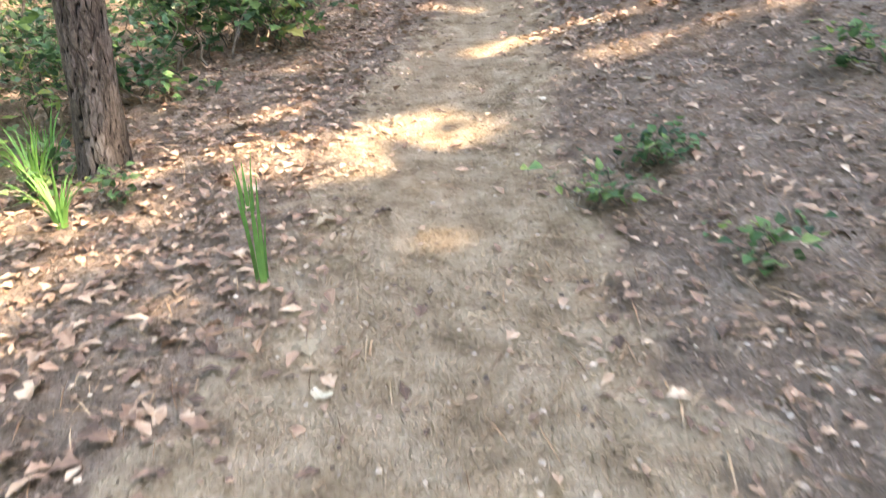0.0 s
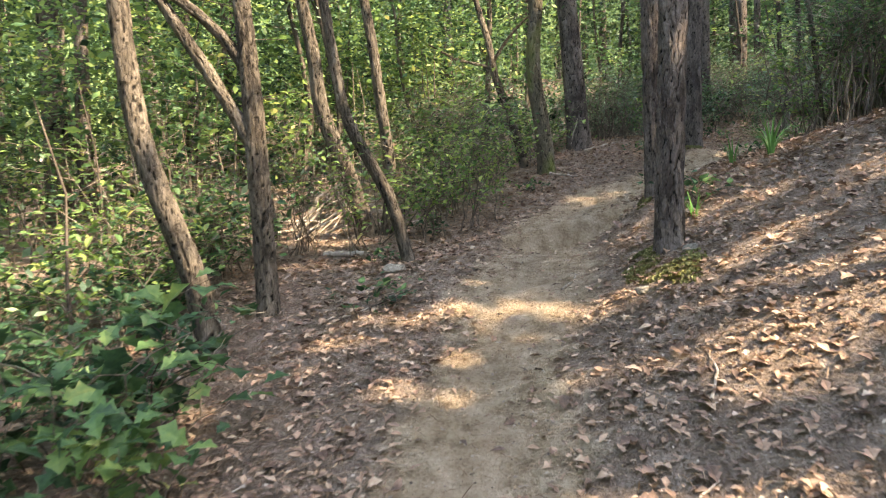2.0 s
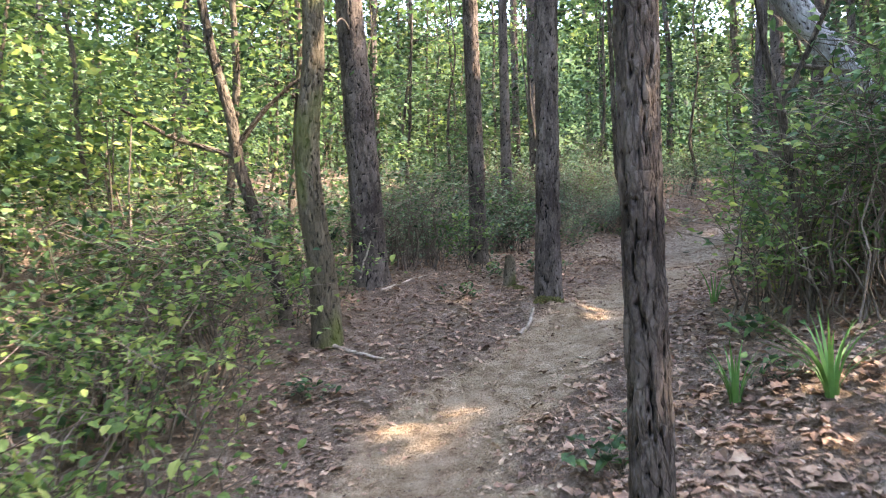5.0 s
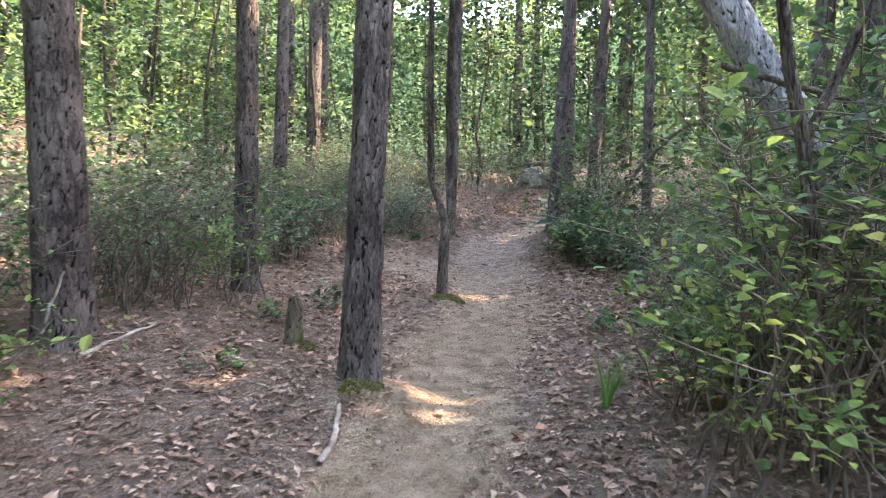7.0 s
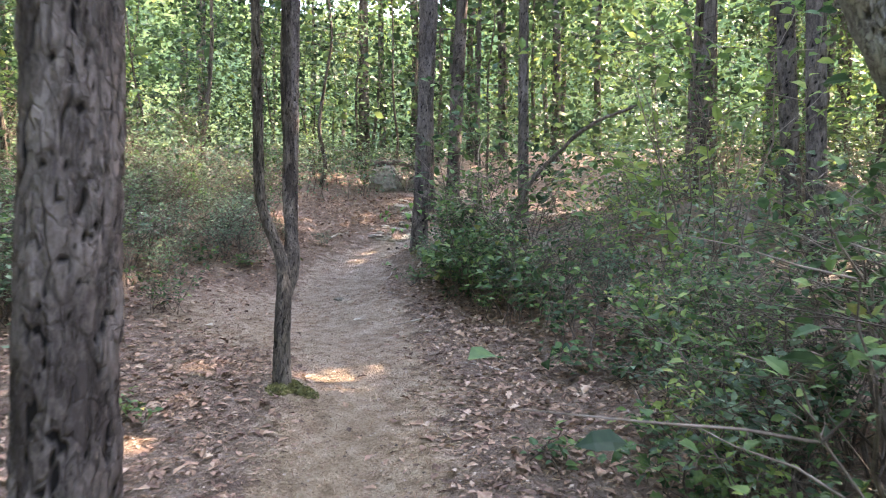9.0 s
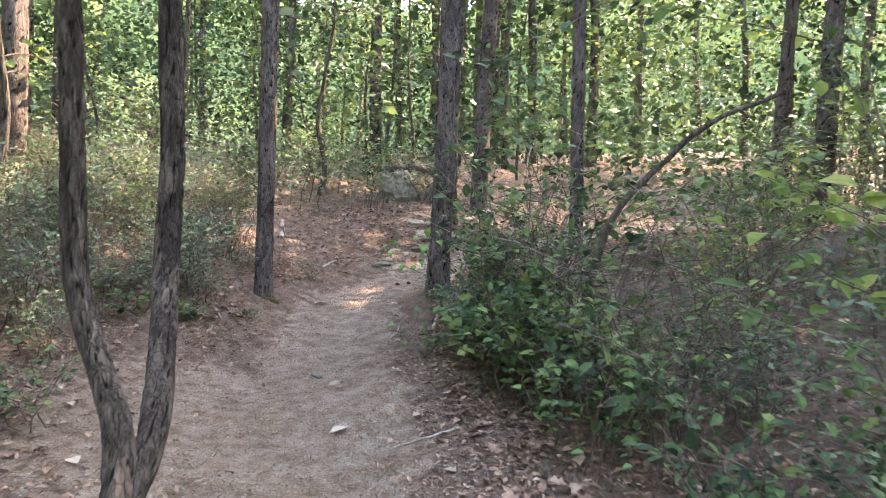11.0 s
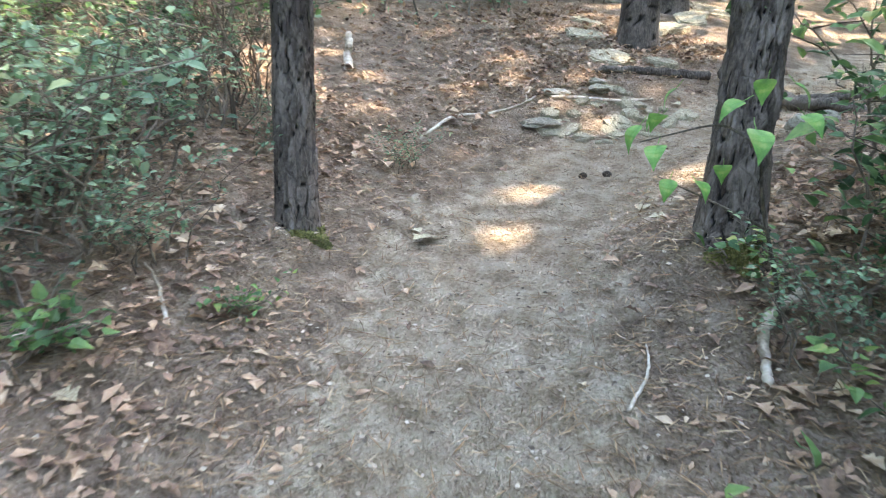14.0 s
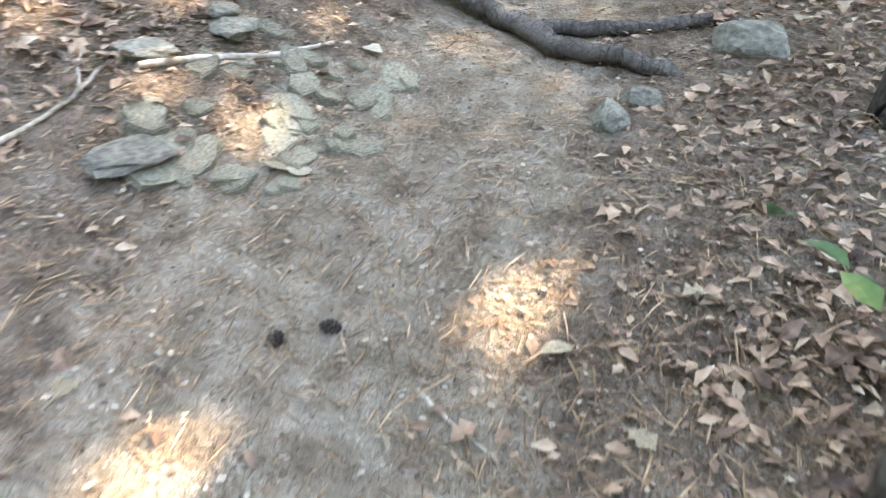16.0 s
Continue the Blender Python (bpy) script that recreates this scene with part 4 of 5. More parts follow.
# ---- undergrowth ----
def shrub_meshes(seed, h, spread, n_stems, n_leaf, size, shape, bare=0.0):
    r = np.random.RandomState(seed)
    sticks, P, D = [], [], []
    for k in range(n_stems):
        a, ln = r.rand() * 6.28, h * (0.6 + 0.5 * r.rand())
        out = spread * (0.3 + 0.8 * r.rand())
        b0 = r.normal(size=2) * spread * 0.25
        pts = [np.array([b0[0] + math.cos(a) * out * s ** 1.4 + 0.03 * r.normal(), b0[1] + math.sin(a) * out * s ** 1.4 + 0.03 * r.normal(), ln * s * (1 - 0.15 * s) - 0.02]) for s in np.linspace(0, 1, 8)]
        sticks.append(tube(pts, np.linspace(0.008, 0.002, 8) * (0.6 + 0.7 * r.rand()), 4, 0.2, k))
        for m in range(5):
            s = r.randint(2 + int(3 * bare), 8)
            b = pts[s]
            e = b + np.array([r.normal() * 0.2, r.normal() * 0.2, 0.04 + 0.12 * r.rand()]) * h
            tw = [b + (e - b) * q + r.normal(size=3) * 0.01 for q in np.linspace(0, 1, 4)]
            sticks.append(tube(tw, np.linspace(0.004, 0.0012, 4), 3, 0.2, m))
            for q in np.linspace(0.15, 1, max(2, n_leaf // (n_stems * 5))):
                P.append(b + (e - b) * q + r.normal(size=3) * 0.03)
                D.append((e - b) * 0.6 + r.normal(size=3) * 0.2 * h)
    P, D = np.array(P), np.array(D)
    n = len(P)
    V, F = leaves(P, D * np.array([1, 1, 0.5]), tilted_up(r, n, 0.4), size * (0.55 + 0.8 * r.rand(n)), shape)
    return mesh_from("shrub_stems", *join(sticks), M_STEM), V, F


KINDS = {}


def shrub_kind(name, seed, h, spread, n_stems, n_leaf, size, shape, leaf, bare=0.0):
    tm, V, F = shrub_meshes(seed, h, spread, n_stems, n_leaf, size, shape, bare)
    KINDS.setdefault(name, []).append((tm, mesh_from("foliage", V, F, leaf, False)))


for k in range(3):
    shrub_kind("green", 300 + k, 1.0, 0.55, 9, 330, 0.075, "oval", M_GREEN)
    shrub_kind("light", 310 + k, 1.2, 0.6, 9, 400, 0.062, "oval", M_LIGHT)
    shrub_kind("dark", 320 + k, 0.8, 0.6, 10, 340, 0.07, "oval", M_DARKGREEN)
    shrub_kind("twiggy", 330 + k, 1.2, 0.5, 18, 130, 0.055, "oval", M_GREEN, 1.0)
    shrub_kind("stemmy", 335 + k, 1.5, 0.45, 18, 420, 0.062, "oval", M_GREEN, 1.0)
    shrub_kind("low", 340 + k, 0.26, 0.26, 5, 45, 0.07, "heart", M_GREEN)
    shrub_kind("broad", 345 + k, 0.8, 0.5, 8, 200, 0.095, "heart", M_GREEN)
    shrub_kind("fern", 347 + k, 0.6, 0.6, 9, 420, 0.075, "oval", M_DARKGREEN)
    shrub_kind("lobed", 370 + k, 0.75, 0.5, 8, 170, 0.125, "oak", M_GREEN)
    shrub_kind("brush", 380 + k, 0.85, 0.55, 13, 520, 0.05, "oval", M_BRUSH)
    shrub_kind("tall", 350 + k, 2.4, 0.6, 9, 480, 0.095, "oval", M_GREEN)
    shrub_kind("talllight", 360 + k, 2.6, 0.6, 9, 480, 0.095, "oval", M_LIGHT)

SHRUB_LABEL = {
    "green": "leafy green undergrowth shrub with thin stems", "light": "yellow-green shrub with sunlit leaves", "dark": "dark green shrub with small leaves",
    "twiggy": "twiggy half-bare shrub with grey stems", "stemmy": "upright brown-stemmed shrub with leaves at the top", "low": "low green seedling among dead leaves",
    "broad": "broad-leaved green shrub beside the trail", "fern": "spreading dark green bush at the edge of the bank",
    "lobed": "green shrub with large lobed leaves", "brush": "low dense brush of thin grey stems and small leaves",
    "tall": "tall thin-stemmed green bush", "talllight": "tall bush with yellowing leaves"}


def shrub(kind, x, y, sc=1.0, rz=0.0, label="", group="undergrowth"):
    t = thing("seedling" if kind == "low" else "shrub", x, y, gz(x, y) - 0.01, label or SHRUB_LABEL[kind], "plant", group, rz=rz)
    t.scale = (sc, sc, sc)
    a, b = KINDS[kind][int(abs(x * 7 + y * 13)) % 3]
    tagged(part("stem", a, t), kind="stuff")
    tagged(part("foliage", b, t), kind="stuff")
    return t


TALL = {"tall": 2.4, "talllight": 2.6, "twiggy": 1.2, "light": 1.2, "stemmy": 1.5, "low": 0.0}


def shades(x, y, h):
    """Whether a bush of this height would stand in the sun of one of the open gaps."""
    q = np.array([(fx, fy) for fx, fy, fr in FLECKS if fr < 0.45 and fx < 8.5])
    dx, dy = x - q[:, 0], y - q[:, 1]
    sl = SUN_SLIDE / np.hypot(*SUN_SLIDE)
    along, perp = dx * sl[0] + dy * sl[1], np.abs(dx * sl[1] - dy * sl[0])
    return bool(((along > -0.1) & (along < h * 0.95 + 0.2) & (perp < 0.42)).any())


def scatter(n, kinds, ok, seed, lo, hi, box):
    r = np.random.RandomState(seed)
    X, Y = r.uniform(box[0], box[2], n * 14), r.uniform(box[1], box[3], n * 14)
    _, _, d, idx = land(X, Y)
    got = 0
    for x, y, dd, i in zip(X, Y, d, idx):
        if got < n and ok(x, y, dd, i):
            kd, sc = kinds[r.randint(0, len(kinds))], r.uniform(lo, hi)
            if shades(x, y, TALL.get(kd, 0.9) * sc):
                continue
            shrub(kd, x, y, sc, r.uniform(0, 360))
            got += 1


# the bank beside the first stretch falls away under bushes; the other side stays open
scatter(20, ["green", "dark", "light", "fern"], lambda x, y, d, i: -3.6 < d < -1.9 and y < 9, 1, 0.7, 1.1, (-5, 2, 0, 9))
for x, y, s in ((-1.15, 5.5, 1.0), (-0.95, 5.05, 0.8), (-1.5, 5.1, 1.0), (-1.3, 6.0, 0.9), (-1.8, 4.5, 0.9)):
    shrub("fern" if s == 0.9 else "lobed", x, y, s, x * 900)
scatter(10, ["twiggy", "light"], lambda x, y, d, i: -2.6 < d < -1.5 and 8 < y < 11.5, 12, 0.6, 1.0, (-2, 8, 2, 11.5))
for x, y, s, k in ((0.7, 10.3, 1.1, "light"), (0.35, 9.9, 0.9, "green"), (1.0, 11.0, 1.1, "light"), (0.2, 10.9, 1.2, "green"), (1.35, 11.9, 1.0, "green")):
    shrub(k, x, y, s, x * 700)
scatter(26, ["green", "dark", "twiggy"], lambda x, y, d, i: -3.6 < d < -2.1 and y > 11.3, 3, 0.6, 1.0, (0, 9, 12, 19))
scatter(18, ["green", "dark", "tall", "twiggy"], lambda x, y, d, i: -6 < d < -3.2 and y > 10, 4, 0.7, 1.2, (-3, 9, 13, 24))
scatter(24, ["twiggy", "green", "brush", "twiggy"], lambda x, y, d, i: -3.4 < d < -1.5 and 6.3 < x < 10, 15, 0.45, 0.8, (5, 14.5, 10.5, 19))
for x, y, s, k in ((9.95, 14.3, 0.85, "green"), (9.5, 13.6, 1.0, "green"), (10.5, 14.45, 1.0, "green"), (9.2, 13.3, 1.0, "tall"), (10.3, 14.2, 0.8, "broad"), (9.0, 13.5, 0.7, "broad")):
    shrub(k, x, y, s, x * 310)
# broad leaves close beside the trail after the mossy trunk
for x, y, s in ((0.72, 9.0, 0.9), (0.85, 9.75, 1.0), (0.3, 9.2, 1.2), (0.55, 9.55, 1.1), (0.2, 8.75, 1.0)):
    shrub("light", x, y, s * 0.8, y * 300)
shrub("light", 3.75, 12.85, 0.85, 40, "yellowing shrub at the foot of a pine")
scatter(46, ["brush", "brush", "twiggy", "brush"], lambda x, y, d, i: -3.7 < d < -1.35 and 6.2 < x < 10.2 and np.hypot(x - 7.1, y - 14.4) > 1.2, 16, 0.45, 1.0, (4.5, 14, 10.5, 19.5))
scatter(15, ["brush", "twiggy", "green"], lambda x, y, d, i: -3.6 < d < -2.0 and 2.6 < x < 6.5, 17, 0.6, 1.0, (1, 11, 6.5, 17))
scatter(10, ["brush", "green"], lambda x, y, d, i: -6 < d < -2.4 and x > 10.2, 18, 0.8, 1.2, (10, 16, 15, 23))
scatter(14, ["brush", "twiggy"], lambda x, y, d, i: 1.3 < d < 2.6 and 5.6 < x < 9.8, 19, 0.5, 0.85, (4, 9, 11, 15))
for x, y, sc, k in ((8.8, 13.4, 0.8, "broad"), (9.1, 13.7, 0.75, "lobed"), (8.55, 13.1, 0.8, "green"), (9.35, 14.0, 0.55, "broad"), (9.0, 13.2, 0.9, "lobed"), (4.95, 9.72, 0.55, "broad"), (5.25, 10.0, 0.5, "light"), (4.65, 9.5, 0.6, "lobed"), (5.6, 10.35, 0.5, "lobed")):
    shrub(k, x, y, sc, x * 170)
# thicket beside the middle stretch
for x, y, s in ((4.15, 9.1, 0.9), (4.5, 9.3, 1.0), (4.75, 8.9, 1.1), (4.3, 8.5, 1.1), (5.2, 9.45, 0.95), (3.9, 8.4, 0.85), (6.2, 9.9, 0.9)):
    shrub("stemmy", x, y, s, x * 500)
for x, y, s, k in ((4.0, 9.15, 0.75, "light"), (4.5, 9.55, 0.8, "broad"), (3.85, 8.75, 0.9, "light"), (5.9, 10.3, 0.7, "light"), (4.4, 8.9, 1.1, "light")):
    shrub(k, x, y, s, x * 210)
scatter(16, ["green", "dark", "broad"], lambda x, y, d, i: 1.6 < d < 2.4 and 4.6 < x < 9.4, 5, 0.5, 0.85, (3, 8, 10, 15))
scatter(35, ["green", "dark", "tall", "light", "talllight", "twiggy"], lambda x, y, d, i: 2.3 < d < 5.5 and x > 3.6, 6, 0.7, 1.15, (3, 4, 16, 16))
scatter(8, ["green", "dark", "tall"], lambda x, y, d, i: 2.6 < d < 7 and 6.5 < y < 10 and x < 7, 7, 0.7, 1.2, (3, 6, 7, 10))
scatter(30, ["low"], lambda x, y, d, i: 0.75 < abs(d) < 2.0 and x < 10 and np.hypot(x - 7.2, y - 14.5) > 1.5, 9, 0.6, 1.0, (-2, 2, 12, 18))
for x, y, s, k in ((9.1, 13.5, 0.8, "dark"), (9.5, 13.8, 0.8, "dark"), (8.6, 13.0, 0.9, "green"), (9.85, 14.2, 0.55, "dark"), (8.0, 12.4, 0.85, "green"), (9.1, 12.9, 1.1, "twiggy"), (10.3, 14.0, 1.0, "twiggy"), (7.6, 11.7, 0.8, "green"), (8.4, 12.6, 0.8, "broad")):
    shrub(k, x, y, s, x * 410)


def thicket(name, label, seed, n_clump, per, box, ok, height, leaf, size, spread=0.55):
    """Undergrowth too far off to tell its plants apart: many clumps of leaves on thin stems."""
    r = np.random.RandomState(seed)
    X, Y = r.uniform(box[0], box[2], n_clump * 6), r.uniform(box[1], box[3], n_clump * 6)
    z, _, d, idx = land(X, Y, False)
    pick = [k for k in range(len(X)) if ok(X[k], Y[k], d[k])][:n_clump]
    c = np.stack([X[pick], Y[pick], z[pick]], 1)
    h = r.uniform(0.2, height, len(c))
    P = np.repeat(c + np.stack([0 * h, 0 * h, h], 1), per, 0) + r.normal(size=(len(c) * per, 3)) * np.array([spread, spread, spread * 0.6])
    P = P[carve(P)]
    P = P[np.abs(land(P[:, 0], P[:, 1], False)[2]) > 1.9]
    zz = land(P[:, 0], P[:, 1], False)[0]
    P[:, 2] = np.maximum(P[:, 2], zz + 0.03)
    m = len(P)
    V, F = kites(P, rnd_dirs(r, m, 0.5), tilted_up(r, m, 0.6), size * (0.5 + 0.9 * r.rand(m)), 0.5)
    tagged(new(name, mesh_from(name, V, F, leaf, False)), label, "foliage", kind="stuff")
    st = []
    for k in range(0, len(c), 5):
        st.append(tube([c[k] + np.array([0.1 * r.normal() * q, 0.1 * r.normal() * q, min(h[k] + 0.3, 1.6) * q - 0.05]) for q in np.linspace(0, 1, 4)], np.linspace(0.014, 0.004, 4), 4))
    tagged(new(name + "_stems", mesh_from(name + "_stems", *join(st), M_STEM)), "thin bare stems in the undergrowth", "stems", kind="stuff")


thicket("green_thicket", "dense green undergrowth deeper in the wood, shade in its leaf colour", 61, 560, 110, (-14, -2, 24, 28), lambda x, y, d: 4.2 < abs(d) < 13 and not (0 < d and y < 6.5), 2.6, M_FARSHADE, 0.1)
thicket("yellow_thicket", "yellow-green undergrowth deeper in the wood, sunlit clumps and dark gaps in its colour", 62, 300, 110, (-16, -2, 26, 32), lambda x, y, d: 5.5 < abs(d) < 15 and not (0 < d and y < 6.5), 4.0, M_FAR, 0.11, 0.7)
thicket("low_thicket", "low dark green undergrowth", 63, 560, 60, (-6, 1, 16, 22), lambda x, y, d: 2.4 < abs(d) < 6 and not (0 < d and y < 8.5), 0.7, M_BRUSH, 0.07, 0.4)

thicket("bank_foliage", "bright backlit foliage on the bank below the trail", 64, 330, 120, (-9, 1, 2, 16), lambda x, y, d: -7.5 < d < -2.6, 3.4, M_LIGHT, 0.09, 0.55)
thicket("bank_green", "green foliage on the bank below the trail", 65, 260, 90, (-9, 1, 2, 16), lambda x, y, d: -7 < d < -2.4, 2.6, M_GREEN, 0.09, 0.5)


def far_woods(name, seed, n, k, near, far, top, leaf, size):
    r = np.random.RandomState(seed)
    ca, cr = r.uniform(0, 6.283, k), r.uniform(near, far, k)
    c = np.stack([5 + np.cos(ca) * cr, 9 + np.sin(ca) * cr], 1)
    cz = land(c[:, 0], c[:, 1], False)[0] + top * r.rand(k) ** 1.3
    own = r.randint(0, k, n)
    P = np.stack([c[own, 0], c[own, 1], cz[own]], 1) + r.normal(size=(n, 3)) * np.array([0.95, 0.95, 0.5])
    V, F = kites(P, rnd_dirs(r, n, 0.6), tilted_up(r, n, 0.9), size * (0.5 + 0.9 * r.rand(n)), 0.6)
    tagged(new(name, mesh_from(name, V, F, leaf, False)), "green and yellow foliage of woods far off, sun and shade in its leaf colour", "foliage", kind="stuff")


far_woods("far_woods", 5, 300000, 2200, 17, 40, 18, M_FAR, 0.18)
far_woods("far_green_woods", 6, 200000, 1500, 13, 36, 12, M_FARSHADE, 0.2)


def backdrop():
    """Wooded slopes all round, beyond everything else."""
    a = np.linspace(0, 2 * np.pi, 181)[:-1]
    r = np.random.RandomState(3)
    rows = []
    for k, h in enumerate(np.linspace(-30, 27, 9)):
        rad = 62 + 4 * np.sin(a * 7 + k) + k * 1.5
        rows.append(np.stack([5 + np.cos(a) * rad, 9 + np.sin(a) * rad, h + (4 * wave(np.cos(a) * 9, np.sin(a) * 9, 4) + 2 * r.rand(180) if k == 8 else 0 * a)], 1))
    V = np.concatenate(rows)
    i, j = np.meshgrid(np.arange(8), np.arange(180), indexing="ij")
    F = np.stack([i * 180 + j, i * 180 + (j + 1) % 180, (i + 1) * 180 + (j + 1) % 180, (i + 1) * 180 + j], -1).reshape(-1, 4)
    tagged(new("backdrop", mesh_from("backdrop", V, F, M_HILL)), "wooded slopes in the distance", "backdrop", kind="structure")


backdrop()


# ---- litter ----
def along_trail(r, n, spread):
    i = (r.rand(n) * len(LINE)).astype(int).clip(0, len(LINE) - 1)
    off = r.normal(size=n) * spread
    x = LINE[i, 0] + _tan[i, 1] * off + r.normal(size=n) * 0.1
    y = LINE[i, 1] - _tan[i, 0] * off + r.normal(size=n) * 0.1
    return x, y


def litter():
    r = np.random.RandomState(9)
    n = 150000
    x, y = along_trail(r, n, 1.9)
    z, bare, d, idx = land(x, y)
    keep = (r.rand(n) > bare * 0.985) & (y > -2.0) & (x < 14) & ((x < 9) | (d < -0.9) | (d > 1.8) | (r.rand(n) < 0.4))
    x, y, z, bare = x[keep], y[keep], z[keep], bare[keep]
    m = len(x)
    up = tilted_up(r, m, 0.26)
    f = rnd_dirs(r, m, 0.12)
    f -= up * (f * up).sum(1)[:, None]
    P = np.stack([x, y, z + 0.003 + 0.014 * r.rand(m) * (1 - bare)], 1)
    k = m // 6
    size = (0.026 + 0.05 * r.rand(m) ** 1.8) * np.where(x > 6.5, 0.76, 0.88) * np.where((y < 4.2) & (x > 0.4), 0.68, 1.0)
    a = leaves(P[:k], f[:k], up[:k], size[:k] * 1.35, "oak", 0.4)
    b = leaves(P[k:], f[k:], up[k:], size[k:], "chip", 0.3)
    V, F = join([a, b])
    tagged(new("leaf_litter", mesh_from("leaf_litter", V, F, M_DEAD, False)), "brown dead leaves covering the forest floor", "leaf litter", kind="stuff")
    n = 90000                                              # thicker drifts on the banks of the last stretch
    x, y = along_trail(r, n, 2.0)
    z, bare, d, idx = land(x, y)
    keep = (x > 6.2) & (x < 14) & ((d < -0.85) | (d > 0.8)) & (r.rand(n) > bare)
    P = np.stack([x, y, z + 0.004 + 0.02 * r.rand(n)], 1)[keep]
    m = len(P)
    up = tilted_up(r, m, 0.35)
    f = rnd_dirs(r, m, 0.15)
    f -= up * (f * up).sum(1)[:, None]
    size = 0.028 + 0.045 * r.rand(m) ** 1.8
    k = m // 8
    V, F = join([leaves(P[:k], f[:k], up[:k], size[:k] * 1.4, "oak", 0.45), leaves(P[k:], f[k:], up[k:], size[k:], "chip", 0.35)])
    tagged(new("leaf_drift", mesh_from("leaf_drift", V, F, M_DEAD, False)), "drifts of brown dead leaves on the banks", "leaf litter", kind="stuff")
    n = 110000                                             # crumbs of leaf and bark, also on the tread
    x, y = along_trail(r, n, 0.9)
    z, bare, d, idx = land(x, y)
    P = np.stack([x, y, z + 0.003], 1)[(x < 14) & (r.rand(n) > bare * np.where(x > 6, 0.1, 0.6))]
    m = len(P)
    V, F = kites(P, rnd_dirs(r, m, 0.1), tilted_up(r, m, 0.35), 0.007 + 0.02 * r.rand(m) ** 2.4, 0.7)
    tagged(new("leaf_crumbs", mesh_from("leaf_crumbs", V, F, M_CRUMB, False)), "crumbs of dead leaf and bark on the soil", "leaf litter", kind="stuff")
    n = 60000
    x, y = along_trail(r, n, 1.3)
    z, bare, d, idx = land(x, y)
    keep = (r.rand(n) > bare * 0.75) & (x < 14)
    P = np.stack([x, y, z + 0.006], 1)[keep]
    m = len(P)
    V, F = leaves(P, rnd_dirs(r, m, 0.08), tilted_up(r, m, 0.2), 0.05 + 0.08 * r.rand(m), "blade")
    tagged(new("pine_needles", mesh_from("pine_needles", V, F, M_NEEDLE, False)), "dry brown pine needles strewn over the soil", "pine needles", kind="stuff")
    n = 130000                                             # needles lie thick from the middle of the walk on
    x, y = along_trail(r, n, 0.95)
    z, bare, d, idx = land(x, y)
    P = np.stack([x, y, z + 0.004 + 0.006 * r.rand(n)], 1)[(x > 5.0 + 1.5 * r.rand(n)) & (x < 13.6) & (r.rand(n) > bare * 0.6)]
    m = len(P)
    V, F = kites(P, rnd_dirs(r, m, 0.1), tilted_up(r, m, 0.3), 0.04 + 0.08 * r.rand(m), 0.045)
    tagged(new("needle_mat", mesh_from("needle_mat", V, F, M_NEEDLE, False)), "thin mat of dry pine needles over the trail and its edges", "pine needles", kind="stuff")


litter()

# ---- small things on the ground ----
def leaf_mesh(name, shape, seed, material, curl=0.5):
    """One leaf with a raised rib, lobes and a stalk, bent a little."""
    r = np.random.RandomState(seed)
    V, F = leaves(np.zeros((1, 3)), np.array([[1.0, 0, 0]]), np.array([[0, 0, 1.0]]), 1.0, shape, curl)
    V[:, 2] += 0.06 * np.sin(V[:, 0] * 4 + r.rand() * 6) + 0.03
    V2, F2 = tube([(-0.35, 0.02, 0.01), (-0.15, 0, 0.02), (0.1, 0, 0.05)], [0.012, 0.014, 0.01], 4)
    return mesh_from(name, *join([(V, F), (V2, F2)]), material, False)


FALLEN = [leaf_mesh("fallen_leaf", s, k, M_PALE, c) for k, (s, c) in enumerate((("oak", 0.3), ("heart", 0.25), ("oak", 0.6), ("oval", 0.4)))]


def fallen_leaf(x, y, size, k=0, label="large pale dead leaf lying on the trail"):
    ob = new("fallen_leaf", FALLEN[k % 4])
    ob.matrix_world = pose(x, y, gz(x, y) + 0.006, 6, -5, (x * 997 + y * 613) % 360) @ Matrix.Diagonal((size * 0.85, size * 0.85, size * 0.6, 1))
    tagged(ob, label, "leaf", "large fallen leaves")


for k, (x, y, s) in enumerate(((-0.27, 1.78, 0.10), (-0.24, 1.66, 0.09), (-0.35, 2.41, 0.10), (-0.82, 3.21, 0.09), (0.51, 3.46, 0.08), (-0.24, 4.74, 0.11), (-0.9, 3.68, 0.15),
                               (2.42, 10.37, 0.10), (3.16, 9.76, 0.11), (6.56, 14.42, 0.11), (7.74, 13.1, 0.09), (6.77, 12.66, 0.10), (8.36, 14.55, 0.14), (7.88, 13.91, 0.16), (8.73, 14.18, 0.13),
                               (8.68, 14.55, 0.13), (7.85, 15.01, 0.12), (10.55, 15.46, 0.12), (10.36, 15.35, 0.11), (9.80, 16.17, 0.10), (9.82, 16.03, 0.19), (11.43, 16.17, 0.12), (9.75, 16.47, 0.12),
                               (11.19, 17.25, 0.12), (12.19, 14.85, 0.15), (11.41, 16.13, 0.12))):
    fallen_leaf(x, y, s, k)
for k, (x, y, s) in enumerate(((11.87, 14.74, 0.13), (11.1, 15.03, 0.10), (10.93, 15.32, 0.11), (10.73, 15.21, 0.09), (12.9, 14.5, 0.13), (10.55, 16.3, 0.08), (11.0, 16.9, 0.12), (11.6, 16.5, 0.14), (12.3, 16.2, 0.12), (8.2, 15.9, 0.12))):
    fallen_leaf(x, y, s, k + 1)
fallen_leaf(0.92, 3.35, 0.13, 1, "pale green fallen leaf on brown litter")


